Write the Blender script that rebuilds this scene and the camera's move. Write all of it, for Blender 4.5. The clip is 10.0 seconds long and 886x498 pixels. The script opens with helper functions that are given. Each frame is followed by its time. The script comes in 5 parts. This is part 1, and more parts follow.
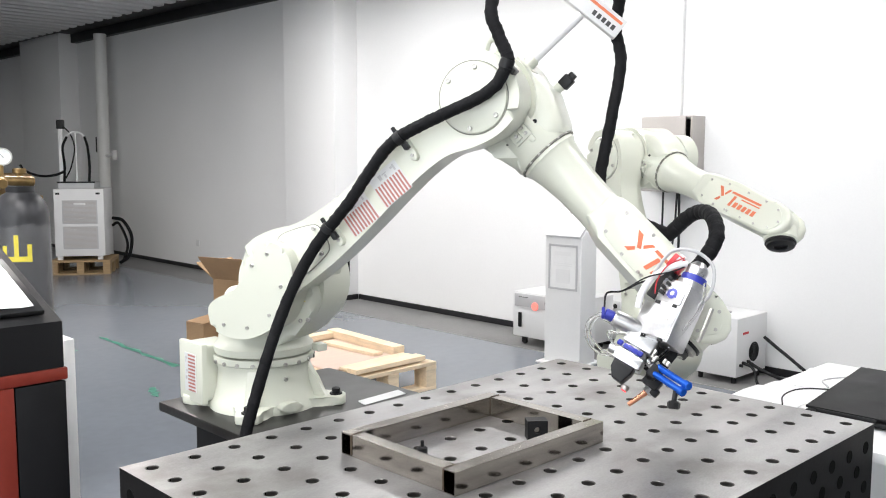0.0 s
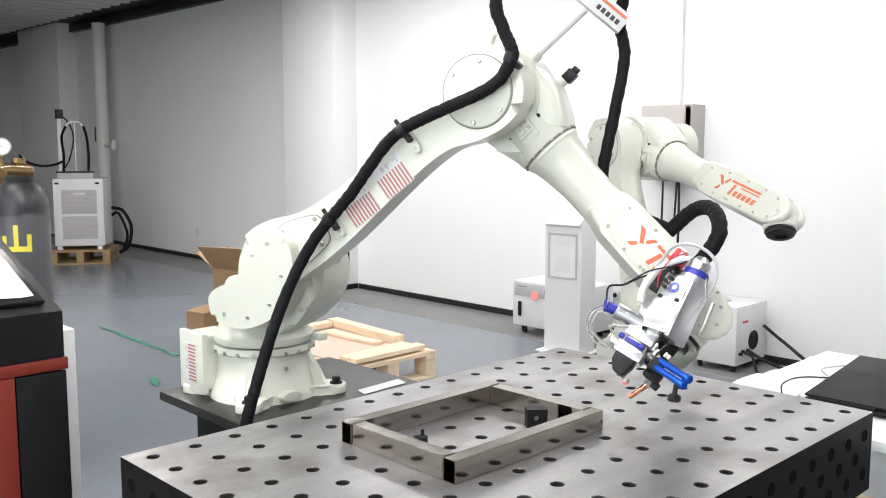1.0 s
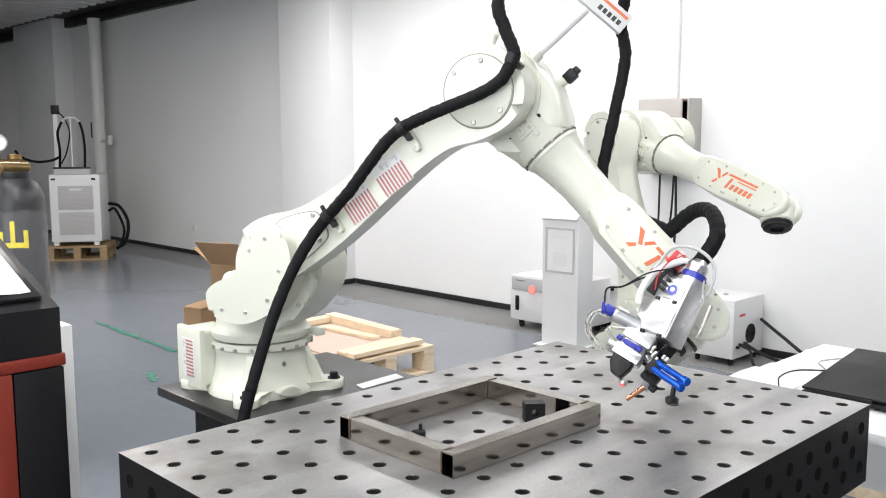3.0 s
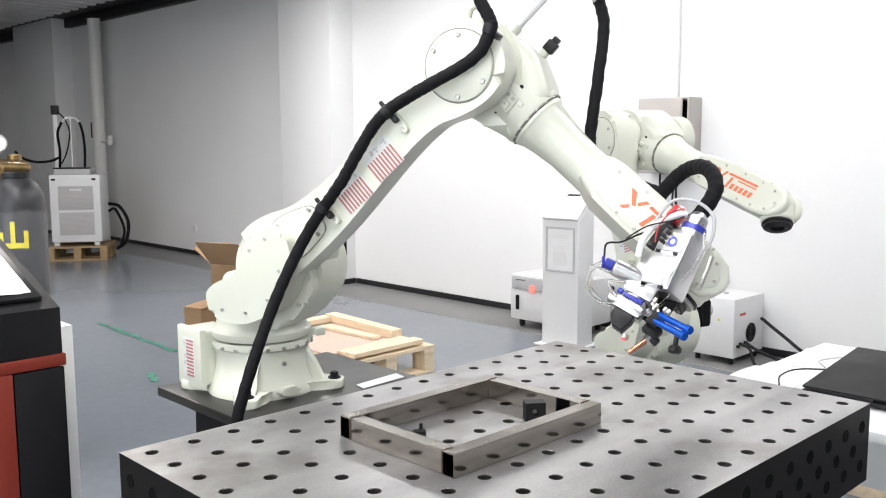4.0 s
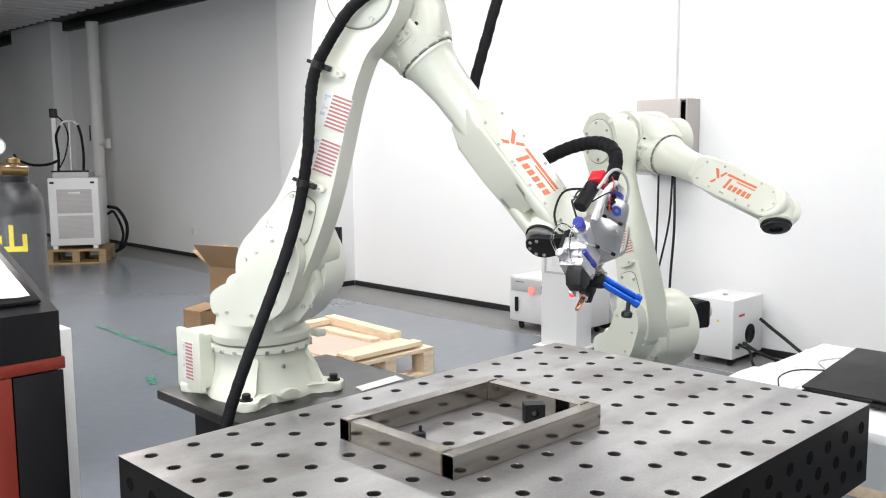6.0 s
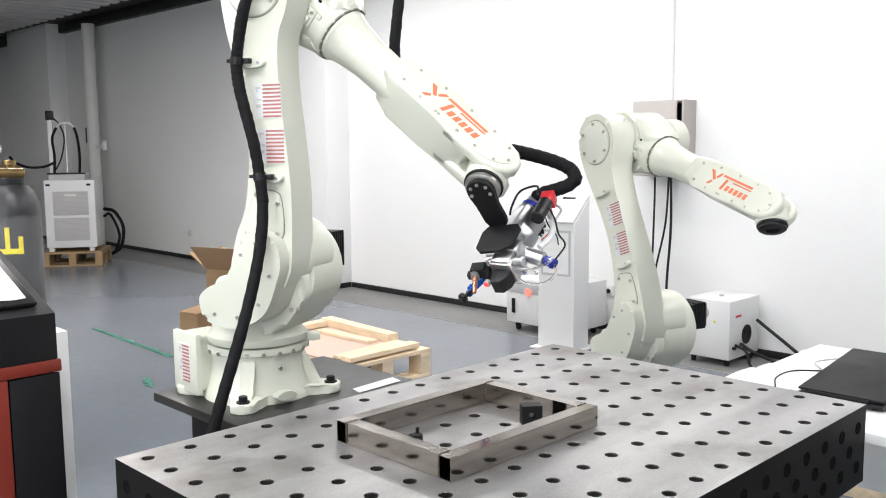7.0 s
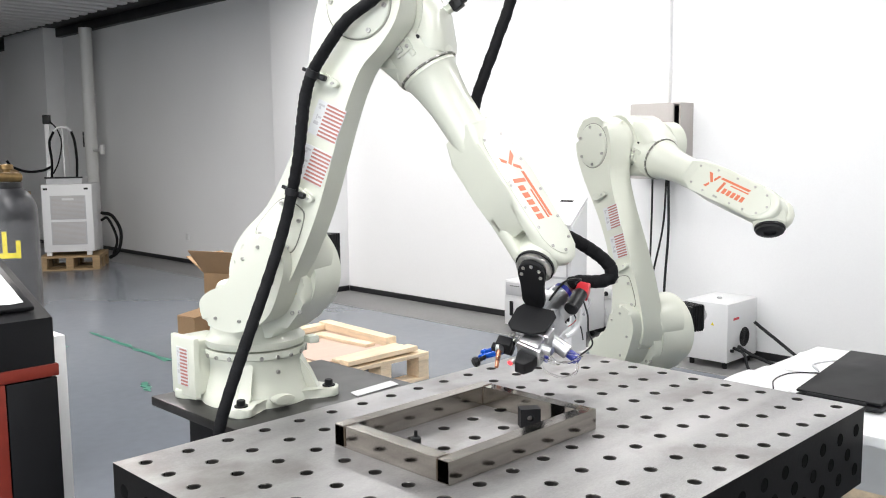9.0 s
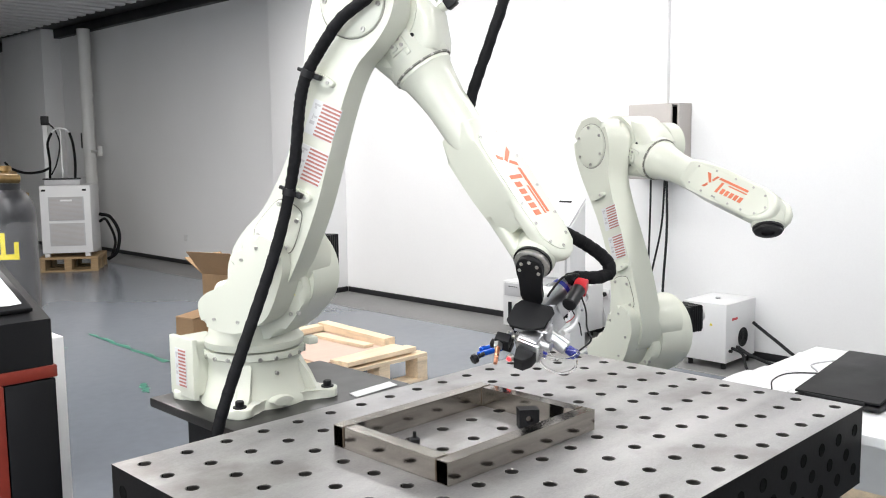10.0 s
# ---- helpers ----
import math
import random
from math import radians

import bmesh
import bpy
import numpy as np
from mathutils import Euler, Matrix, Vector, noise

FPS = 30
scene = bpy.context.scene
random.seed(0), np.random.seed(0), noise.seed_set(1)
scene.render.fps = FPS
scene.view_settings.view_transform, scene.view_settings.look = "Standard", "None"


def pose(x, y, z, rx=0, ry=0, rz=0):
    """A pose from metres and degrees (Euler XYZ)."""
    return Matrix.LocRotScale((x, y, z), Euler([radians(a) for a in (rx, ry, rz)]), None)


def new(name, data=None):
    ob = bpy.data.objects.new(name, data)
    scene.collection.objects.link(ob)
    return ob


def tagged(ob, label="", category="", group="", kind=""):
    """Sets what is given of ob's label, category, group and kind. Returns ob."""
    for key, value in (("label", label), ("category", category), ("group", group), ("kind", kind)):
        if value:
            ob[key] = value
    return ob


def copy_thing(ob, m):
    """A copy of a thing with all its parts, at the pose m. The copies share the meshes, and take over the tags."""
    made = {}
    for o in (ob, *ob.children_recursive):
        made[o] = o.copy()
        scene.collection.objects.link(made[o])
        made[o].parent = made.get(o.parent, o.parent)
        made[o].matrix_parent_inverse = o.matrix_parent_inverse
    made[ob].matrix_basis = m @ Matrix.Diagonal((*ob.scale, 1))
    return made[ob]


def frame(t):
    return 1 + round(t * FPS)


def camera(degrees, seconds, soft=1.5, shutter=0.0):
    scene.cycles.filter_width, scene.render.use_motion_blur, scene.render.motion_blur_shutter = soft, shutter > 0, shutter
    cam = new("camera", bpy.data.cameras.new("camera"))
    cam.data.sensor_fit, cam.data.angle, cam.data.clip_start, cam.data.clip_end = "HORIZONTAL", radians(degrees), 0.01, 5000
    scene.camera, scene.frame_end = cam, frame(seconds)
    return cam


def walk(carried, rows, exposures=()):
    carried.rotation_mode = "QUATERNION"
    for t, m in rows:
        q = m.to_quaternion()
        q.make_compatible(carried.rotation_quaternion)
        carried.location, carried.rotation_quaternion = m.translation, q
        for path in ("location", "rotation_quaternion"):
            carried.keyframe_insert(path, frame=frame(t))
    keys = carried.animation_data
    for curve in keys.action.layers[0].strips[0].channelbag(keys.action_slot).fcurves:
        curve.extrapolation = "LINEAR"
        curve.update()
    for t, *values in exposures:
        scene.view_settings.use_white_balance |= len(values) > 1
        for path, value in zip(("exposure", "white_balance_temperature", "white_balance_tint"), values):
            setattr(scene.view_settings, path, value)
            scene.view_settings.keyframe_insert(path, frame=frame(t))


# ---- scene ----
# World: floor z = 0, table top z = 0.85, table corner at the origin, hall wall along y at x = 5.25.
EYE = (-0.800, -1.810, 1.515)
cam = camera(52.65, 10.0, soft=1.05)
CAM_ROWS = [
    (0.0, pose(*EYE, 84.042, -0.168, -44.247)),
    (0.5, pose(*EYE, 83.662, -0.162, -44.280)),
    (1.0, pose(*EYE, 83.353, -0.074, -44.275)),
    (1.5, pose(*EYE, 83.158, -0.012, -44.290)),
    (2.0, pose(*EYE, 83.059, 0.070, -44.363)),
    (2.5, pose(*EYE, 83.021, 0.080, -44.453)),
    (4.0, pose(*EYE, 82.980, 0.222, -44.473)),
    (4.5, pose(*EYE, 83.004, 0.285, -44.487)),
    (5.0, pose(*EYE, 83.014, 0.330, -44.483)),
    (5.5, pose(*EYE, 83.051, 0.349, -44.491)),
    (7.0, pose(*EYE, 83.206, 0.483, -44.779)),
    (7.5, pose(*EYE, 83.238, 0.498, -44.831)),
    (8.0, pose(*EYE, 83.327, 0.558, -44.887)),
    (8.5, pose(*EYE, 83.378, 0.572, -44.905)),
    (9.0, pose(*EYE, 83.411, 0.604, -44.935)),
    (9.5, pose(*EYE, 83.431, 0.691, -44.973)),
    (10.0, pose(*EYE, 83.457, 0.677, -45.039)),
]
walk(cam, CAM_ROWS, exposures=[(0.0, -0.02), (10.0, -0.02)])

# ---- light: grey daylight outside, assumed window and rows of ceiling panels out of view ----
world = bpy.data.worlds.new("sky")
scene.world = world
world.use_nodes = True
wn = world.node_tree
sky = wn.nodes.new("ShaderNodeTexSky")
sky.sky_type, sky.sun_disc = "NISHITA", False
sky.sun_elevation, sky.sun_rotation = radians(40), radians(200)
wn.links.new(sky.outputs[0], wn.nodes["Background"].inputs[0])
wn.nodes["Background"].inputs[1].default_value = 0.08


def area_lamp(name, m, sx, sy, watts, colour):
    data = bpy.data.lights.new(name, "AREA")
    data.shape, data.size, data.size_y, data.energy, data.color = "RECTANGLE", sx, sy, watts, colour
    ob = new(name, data)
    ob.matrix_basis = m
    return ob


# Unseen panels; those at x 4.0 or past y 5 added to brighten walls.
LAMP_SPOTS = [(-3.2, -1.4), (-3.2, 1.4), (-0.2, -1.4), (-0.2, 1.4), (2.8, -1.4), (4.0, 1.3), (4.0, 4.0), (1.9, 5.4), (-2.6, 5.0), (1.2, 10.5), (1.2, 16.5)]
CEILING = 3.38
for lx, ly in LAMP_SPOTS:
    area_lamp("unseen_panel_light", pose(lx, ly, CEILING - 0.20), 0.28, 2.3, (118 if lx > 1.5 and ly > 5 else ((33 if ly > 0 else 40) if lx > 2 else 60)) if ly < 6 else 8, (0.985, 0.985, 1.0) if ly < 5 else (1.0, 0.955, 0.92))
# daylight lamp in an assumed, unseen side window, to brighten the long wall
area_lamp("assumed_window_light", pose(-5.9, -2.9, 1.75, 90, 0, -90), 7.0, 2.6, 240, (0.93, 0.97, 1.0))


# ---- materials ----
def surface(name, colour, rough=0.5, metal=0.0, var=0.12, scale=3.0, fine=60.0, bump=0.03, coat=0.0, stretch=(1, 1, 1), rvar=0.12, rand=0.0, spec=0.5):
    """Colour varied at two scales, roughness and fine relief by noise in object space."""
    m = bpy.data.materials.new(name)
    m.use_nodes = True
    nt = m.node_tree
    b = nt.nodes["Principled BSDF"]
    co = nt.nodes.new("ShaderNodeTexCoord")
    mp = nt.nodes.new("ShaderNodeMapping")
    mp.inputs["Scale"].default_value = stretch
    nt.links.new(co.outputs["Object"], mp.inputs[0])
    big, small = nt.nodes.new("ShaderNodeTexNoise"), nt.nodes.new("ShaderNodeTexNoise")
    for n, s, d in ((big, scale, 4), (small, fine, 3)):
        n.inputs["Scale"].default_value, n.inputs["Detail"].default_value = s, d
        nt.links.new(mp.outputs[0], n.inputs["Vector"])
    add = nt.nodes.new("ShaderNodeMath")
    add.operation = "MULTIPLY_ADD"
    nt.links.new(small.outputs[0], add.inputs[0])
    add.inputs[1].default_value = 0.45
    nt.links.new(big.outputs[0], add.inputs[2])
    ramp = nt.nodes.new("ShaderNodeValToRGB")
    ramp.color_ramp.elements[0].position, ramp.color_ramp.elements[1].position = 0.45, 1.0
    ramp.color_ramp.elements[0].color = (*[c * (1 - var) for c in colour], 1)
    ramp.color_ramp.elements[1].color = (*[min(1, c * (1 + var)) for c in colour], 1)
    nt.links.new(add.outputs[0], ramp.inputs[0])
    last = ramp.outputs[0]
    if rand:
        info = nt.nodes.new("ShaderNodeObjectInfo")
        hsv = nt.nodes.new("ShaderNodeHueSaturation")
        mr0 = nt.nodes.new("ShaderNodeMapRange")
        mr0.inputs["To Min"].default_value, mr0.inputs["To Max"].default_value = 1 - rand, 1 + rand
        nt.links.new(info.outputs["Random"], mr0.inputs[0])
        nt.links.new(mr0.outputs[0], hsv.inputs["Value"])
        nt.links.new(last, hsv.inputs["Color"])
        last = hsv.outputs[0]
    nt.links.new(last, b.inputs["Base Color"])
    mr = nt.nodes.new("ShaderNodeMapRange")
    mr.inputs["To Min"].default_value, mr.inputs["To Max"].default_value = max(0.02, rough - rvar), min(1, rough + rvar)
    nt.links.new(big.outputs[0], mr.inputs[0])
    nt.links.new(mr.outputs[0], b.inputs["Roughness"])
    b.inputs["Metallic"].default_value = metal
    b.inputs["Specular IOR Level"].default_value = spec
    b.inputs["Coat Weight"].default_value = coat
    b.inputs["Coat Roughness"].default_value = 0.08
    if bump:
        bp = nt.nodes.new("ShaderNodeBump")
        bp.inputs["Strength"].default_value, bp.inputs["Distance"].default_value = bump, 0.01
        nt.links.new(add.outputs[0], bp.inputs["Height"])
        nt.links.new(bp.outputs[0], b.inputs["Normal"])
    return m


def glowing(name, colour, strength):
    m = bpy.data.materials.new(name)
    m.use_nodes = True
    b = m.node_tree.nodes["Principled BSDF"]
    b.inputs["Base Color"].default_value = (*colour, 1)
    b.inputs["Emission Color"].default_value = (*colour, 1)
    b.inputs["Emission Strength"].default_value = strength
    return m


def clear(name, colour, rough=0.05):
    m = bpy.data.materials.new(name)
    m.use_nodes = True
    b = m.node_tree.nodes["Principled BSDF"]
    b.inputs["Base Color"].default_value = (*colour, 1)
    b.inputs["Roughness"].default_value = rough
    b.inputs["Transmission Weight"].default_value = 1.0
    b.inputs["IOR"].default_value = 1.2
    return m


WALL = surface("wall_paint", (0.80, 0.80, 0.80), 0.75, var=0.03, scale=0.8, fine=90, bump=0.02)
FLOOR = surface("epoxy_floor", (0.155, 0.17, 0.195), 0.22, var=0.10, scale=0.5, fine=14, bump=0.006, rvar=0.08)
EDGING = surface("worn_metal_edging", (0.30, 0.30, 0.29), 0.4, 0.5, var=0.3, scale=3)
LEDGE = surface("concrete_strip", (0.19, 0.187, 0.185), 0.5, var=0.2, scale=1.6, fine=50, bump=0.05)
SKIRT = surface("black_skirting", (0.012, 0.012, 0.014), 0.4, var=0.3, scale=3)
STRIP_BLACK = surface("near_black_strip", (0.012, 0.012, 0.014), 0.55, var=0.2)
DECK = surface("galvanised_deck", (0.55, 0.56, 0.56), 0.45, 0.3, var=0.1, scale=1.5)
PIPE = surface("white_pipe", (0.72, 0.72, 0.70), 0.4, var=0.06)
# Streaked tone: partly brushed grain, partly reflected bands painted into the colour.
TABLE = surface("ground_cast_iron", (0.32, 0.314, 0.312), 0.40, 0.78, var=0.36, scale=1.5, fine=130, bump=0.012, stretch=(1.1, 5.0, 1), rvar=0.12)


def stain_and_sheen(m, colour, scale, lo, hi, stretch):
    """Marks with soft borders over a material's colour, a little rougher than the rest: old brownish stains and painted
    sheen.
    """
    nt = m.node_tree
    b = nt.nodes["Principled BSDF"]
    co, mp = nt.nodes.new("ShaderNodeTexCoord"), nt.nodes.new("ShaderNodeMapping")
    mp.inputs["Scale"].default_value = stretch
    nz, ramp, mix = nt.nodes.new("ShaderNodeTexNoise"), nt.nodes.new("ShaderNodeValToRGB"), nt.nodes.new("ShaderNodeMixRGB")
    nz.inputs["Scale"].default_value, nz.inputs["Detail"].default_value = scale, 5
    nt.links.new(co.outputs["Object"], mp.inputs[0])
    nt.links.new(mp.outputs[0], nz.inputs["Vector"])
    ramp.color_ramp.elements[0].position, ramp.color_ramp.elements[1].position = lo, hi
    nt.links.new(nz.outputs[0], ramp.inputs[0])
    was = b.inputs["Base Color"].links[0].from_socket
    nt.links.new(ramp.outputs[0], mix.inputs[0])
    nt.links.new(was, mix.inputs[1])
    mix.inputs[2].default_value = (*colour, 1)
    nt.links.new(mix.outputs[0], b.inputs["Base Color"])


stain_and_sheen(TABLE, (0.15, 0.135, 0.125), 4.0, 0.52, 0.74, (1, 1, 1))
# Pale streaks: bands of ceiling light reflected in the top, put into its colour.
stain_and_sheen(TABLE, (0.42, 0.41, 0.41), 2.4, 0.58, 0.80, (0.5, 3.0, 1))
# Same iron as the top; the shade on unlit sides is in this near-black.
TABLE_SIDE_SHADED = surface("shaded_side_iron", (0.011, 0.0105, 0.0105), 0.5, 0.0, var=0.35, scale=6.0, fine=90, bump=0.03, spec=0.06)
# The dark inside a bore is put into this colour; the discs are shallow.
HOLE_SHADE = surface("bore_shadowed_iron", (0.006, 0.006, 0.006), 0.9, var=0.1, scale=20, spec=0.05)
# Bore walls and core, darker than the tabletop.
BORE = surface("dark_bore_iron", (0.10, 0.095, 0.09), 0.30, 0.8, var=0.3, scale=20)
INOX = surface("brushed_stainless", (0.40, 0.37, 0.335), 0.13, 1.0, var=0.22, scale=7.0, fine=260, bump=0.008, stretch=(1, 1, 9), rvar=0.06)
WELD = surface("heat_tinted_weld", (0.10, 0.075, 0.055), 0.5, 0.8, var=0.5, scale=40, bump=0.2)
IVORY = surface("ivory_enamel", (0.625, 0.638, 0.550), 0.30, var=0.012, scale=3.0, fine=220, bump=0.004, coat=0.35, rvar=0.03)
SEAM = surface("grey_seal", (0.20, 0.20, 0.17), 0.6)
RUBBER = surface("black_fabric_hose", (0.006, 0.006, 0.007), 0.72, var=0.5, scale=30, fine=160, bump=0.30, spec=0.18)
PLASTIC = surface("black_plastic", (0.008, 0.008, 0.009), 0.40, var=0.25, scale=12, spec=0.3)
BLACK = surface("black_powder_coat", (0.007, 0.007, 0.008), 0.55, var=0.2, scale=9, fine=200, bump=0.04, spec=0.25)
PLATE = surface("dark_steel_plate", (0.020, 0.019, 0.018), 0.35, 0.2, var=0.35, scale=4, fine=80)
BOLT = surface("zinc_bolt", (0.48, 0.47, 0.44), 0.35, 0.9, var=0.2, scale=80)
ALU = surface("bright_aluminium", (0.60, 0.60, 0.61), 0.30, 1.0, var=0.12, scale=20, fine=200, rvar=0.08)
WHITE = surface("white_enamel", (0.70, 0.70, 0.70), 0.38, var=0.03, scale=4)
GREY = surface("light_grey_enamel", (0.46, 0.46, 0.47), 0.45, var=0.06, scale=4)
CABGREY = surface("putty_enamel", (0.43, 0.40, 0.375), 0.45, var=0.05, scale=4)
BLUE = surface("blue_anodised", (0.01, 0.10, 0.55), 0.22, 0.6, var=0.15, scale=30)
NAVY = surface("navy_plastic", (0.02, 0.03, 0.30), 0.35, var=0.2, scale=30)
RED = surface("red_plastic", (0.55, 0.02, 0.03), 0.35, var=0.12, scale=30)
PANELRED = surface("red_painted_panel", (0.19, 0.024, 0.014), 0.42, var=0.12, scale=5)
ORANGE = surface("orange_print", (0.66, 0.17, 0.08), 0.45, var=0.05, scale=20)
STRIPE = surface("brick_red_print", (0.40, 0.16, 0.135), 0.5, var=0.1, scale=40)
PAPER = surface("paper", (0.74, 0.74, 0.74), 0.6, var=0.04, scale=9, bump=0.06)
LABEL = surface("silver_sticker", (0.62, 0.63, 0.63), 0.4, var=0.05, scale=20)
INK = surface("dark_print", (0.05, 0.05, 0.05), 0.5)
YELLOW = surface("yellow_paint", (0.75, 0.62, 0.03), 0.5, var=0.15, scale=25)
COPPER = surface("copper", (0.60, 0.27, 0.17), 0.3, 1.0, var=0.15, scale=40)
BRASS = surface("brass", (0.30, 0.20, 0.09), 0.38, 1.0, var=0.15, scale=40)
PINE = surface("pine_wood", (0.72, 0.58, 0.41), 0.6, var=0.18, scale=5, fine=45, bump=0.08, stretch=(1, 7, 7), rand=0.10)
PINE_OLD = surface("weathered_wood", (0.30, 0.20, 0.10), 0.65, var=0.25, scale=6, fine=45, bump=0.1, stretch=(1, 7, 7), rand=0.12)
PLY = surface("birch_plywood", (0.60, 0.44, 0.36), 0.55, var=0.10, scale=3, fine=40, stretch=(1, 6, 1))
CARD = surface("corrugated_cardboard", (0.33, 0.21, 0.115), 0.8, var=0.12, scale=5, fine=70, bump=0.06)
BOTTLE = surface("dark_grey_bottle", (0.036, 0.036, 0.040), 0.40, var=0.45, scale=6, fine=30, bump=0.05)
TAPE = surface("green_tape", (0.035, 0.17, 0.12), 0.5, var=0.3, scale=14)
GLASS = clear("dial_glass", (0.9, 0.93, 0.95))
CLEAR = clear("clear_tubing", (0.92, 0.92, 0.92), 0.12)
FILM = bpy.data.materials.new("clear_film")
FILM.use_nodes = True
fb = FILM.node_tree.nodes["Principled BSDF"]
fb.inputs["Base Color"].default_value = (0.9, 0.9, 0.92, 1)
fb.inputs["Roughness"].default_value = 0.16
fb.inputs["Alpha"].default_value = 0.06
LAMP = glowing("lamp_diffuser", (1.0, 0.98, 0.95), 9.0)
REDGLOW = glowing("red_indicator", (0.9, 0.20, 0.16), 0.8)
REDSPOT = glowing("red_pointer", (1.0, 0.03, 0.04), 2.0)


# ---- mesh helpers ----
def box(bm, lo, hi, bevel=0.0, m=None, segs=2):
    lo, hi = Vector(lo), Vector(hi)
    r = bmesh.ops.create_cube(bm, size=1.0)
    vs = r["verts"]
    for v in vs:
        v.co = Vector([(lo[i] + hi[i]) / 2 + v.co[i] * (hi[i] - lo[i]) for i in range(3)])
    if bevel:
        es = list({e for v in vs for e in v.link_edges})
        out = bmesh.ops.bevel(bm, geom=vs + es, offset=bevel, segments=segs, affect="EDGES", profile=0.5)
        vs = list({v for f in out["faces"] for v in f.verts} | {v for v in vs if v.is_valid})
    if m is not None:
        bmesh.ops.transform(bm, matrix=m, verts=vs)
    return bm


def rod(bm, p0, p1, r0, r1=None, seg=20, bevel=0.0):
    p0, p1 = Vector(p0), Vector(p1)
    d = p1 - p0
    turn = d.to_track_quat("Z", "Y").to_matrix().to_4x4()
    r1 = r0 if r1 is None else r1
    prof = [(0, 0), (r0 - bevel, 0), (r0, bevel), (r1, d.length - bevel), (r1 - bevel, d.length), (0, d.length)] if bevel else [(0, 0), (r0, 0), (r1, d.length), (0, d.length)]
    return lathe(bm, prof, Matrix.Translation(p0) @ turn, seg)


def lathe(bm, prof, m=Matrix.Identity(4), seg=32):
    rings = []
    for r, z in prof:
        if r < 1e-6:
            rings.append([bm.verts.new(m @ Vector((0, 0, z)))])
        else:
            rings.append([bm.verts.new(m @ Vector((r * math.cos(2 * math.pi * k / seg), r * math.sin(2 * math.pi * k / seg), z))) for k in range(seg)])
    for a, b in zip(rings[:-1], rings[1:]):
        for k in range(seg):
            j = (k + 1) % seg
            if len(a) == 1 and len(b) == 1:
                continue
            if len(a) == 1:
                bm.faces.new((a[0], b[j], b[k]))
            elif len(b) == 1:
                bm.faces.new((a[k], a[j], b[0]))
            else:
                bm.faces.new((a[k], a[j], b[j], b[k]))
    return bm


def spline(pts, n=8, closed=False):
    """Catmull-Rom through the points."""
    pts = [Vector(p) for p in pts]
    out, count = [], len(pts)
    for i in range(count if closed else count - 1):
        if closed:
            a, b, c, d = (pts[(i + k) % count] for k in (-1, 0, 1, 2))
        else:
            b, c = pts[i], pts[i + 1]
            a = pts[i - 1] if i else b * 2 - c
            d = pts[i + 2] if i + 2 < count else c * 2 - b
        for k in range(n):
            t = k / n
            out.append(0.5 * (2 * b + (c - a) * t + (2 * a - 5 * b + 4 * c - d) * t * t + (3 * b - a - 3 * c + d) * t ** 3))
    if not closed:
        out.append(pts[-1])
    return out


def tube(bm, pts, r, seg=12, n=8, rough=0.0, close=True):
    """A sweep along a smooth line; rough: unevenness of its radius."""
    line = spline(pts, n)
    normal = None
    rings = []
    for i, p in enumerate(line):
        d = (line[min(i + 1, len(line) - 1)] - line[max(i - 1, 0)]).normalized()
        if normal is None:
            normal = d.orthogonal().normalized()
        normal = (normal - d * normal.dot(d)).normalized()
        side = d.cross(normal)
        ring = []
        for k in range(seg):
            a = 2 * math.pi * k / seg
            rr = r * (1 + rough * (noise.noise(p * 45 + Vector((k, 0, 0))) + 0.6 * math.sin(i * 1.9 + 0.7 * math.sin(a + i))))
            ring.append(bm.verts.new(p + (normal * math.cos(a) + side * math.sin(a)) * rr))
        rings.append(ring)
    for a, b in zip(rings[:-1], rings[1:]):
        for k in range(seg):
            j = (k + 1) % seg
            bm.faces.new((a[k], a[j], b[j], b[k]))
    if close:
        bm.faces.new(rings[0][::-1])
        bm.faces.new(rings[-1])
    return bm


def prism(bm, outline, lo, hi, axis="y", bevel=0.0, m=None, segs=3):
    """An outline in the plane across the axis, drawn out from lo to hi with rounded rims."""
    def at(a, b, c):
        return {"x": (c, a, b), "y": (a, c, b), "z": (a, b, c)}[axis]
    v0 = [bm.verts.new(at(a, b, lo)) for a, b in outline]
    v1 = [bm.verts.new(at(a, b, hi)) for a, b in outline]
    n = len(outline)
    f0, f1 = bm.faces.new(v0[::-1]), bm.faces.new(v1)
    for k in range(n):
        bm.faces.new((v0[k], v0[(k + 1) % n], v1[(k + 1) % n], v1[k]))
    vs = v0 + v1
    if bevel:
        es = list(f0.edges) + list(f1.edges)
        out = bmesh.ops.bevel(bm, geom=es, offset=bevel, segments=segs, affect="EDGES", profile=0.5)
        vs = list({v for f in out["faces"] for v in f.verts} | {v for v in vs if v.is_valid})
    if m is not None:
        bmesh.ops.transform(bm, matrix=m, verts=vs)
    return bm


def blob(pts, n=5):
    """A smooth closed outline through 2D points."""
    return [(p.x, p.y) for p in spline([(a, b, 0) for a, b in pts], n, True)]


def circle(cx, cy, r, n=40):
    return [(cx + r * math.cos(2 * math.pi * k / n), cy + r * math.sin(2 * math.pi * k / n)) for k in range(n)]


def mesh_of(name, bm, material, sharp=35):
    bmesh.ops.recalc_face_normals(bm, faces=bm.faces)
    me = bpy.data.meshes.new(name)
    bm.to_mesh(me)
    bm.free()
    me.materials.append(material)
    me.polygons.foreach_set("use_smooth", [True] * len(me.polygons))
    me.set_sharp_from_angle(angle=radians(sharp))
    return me


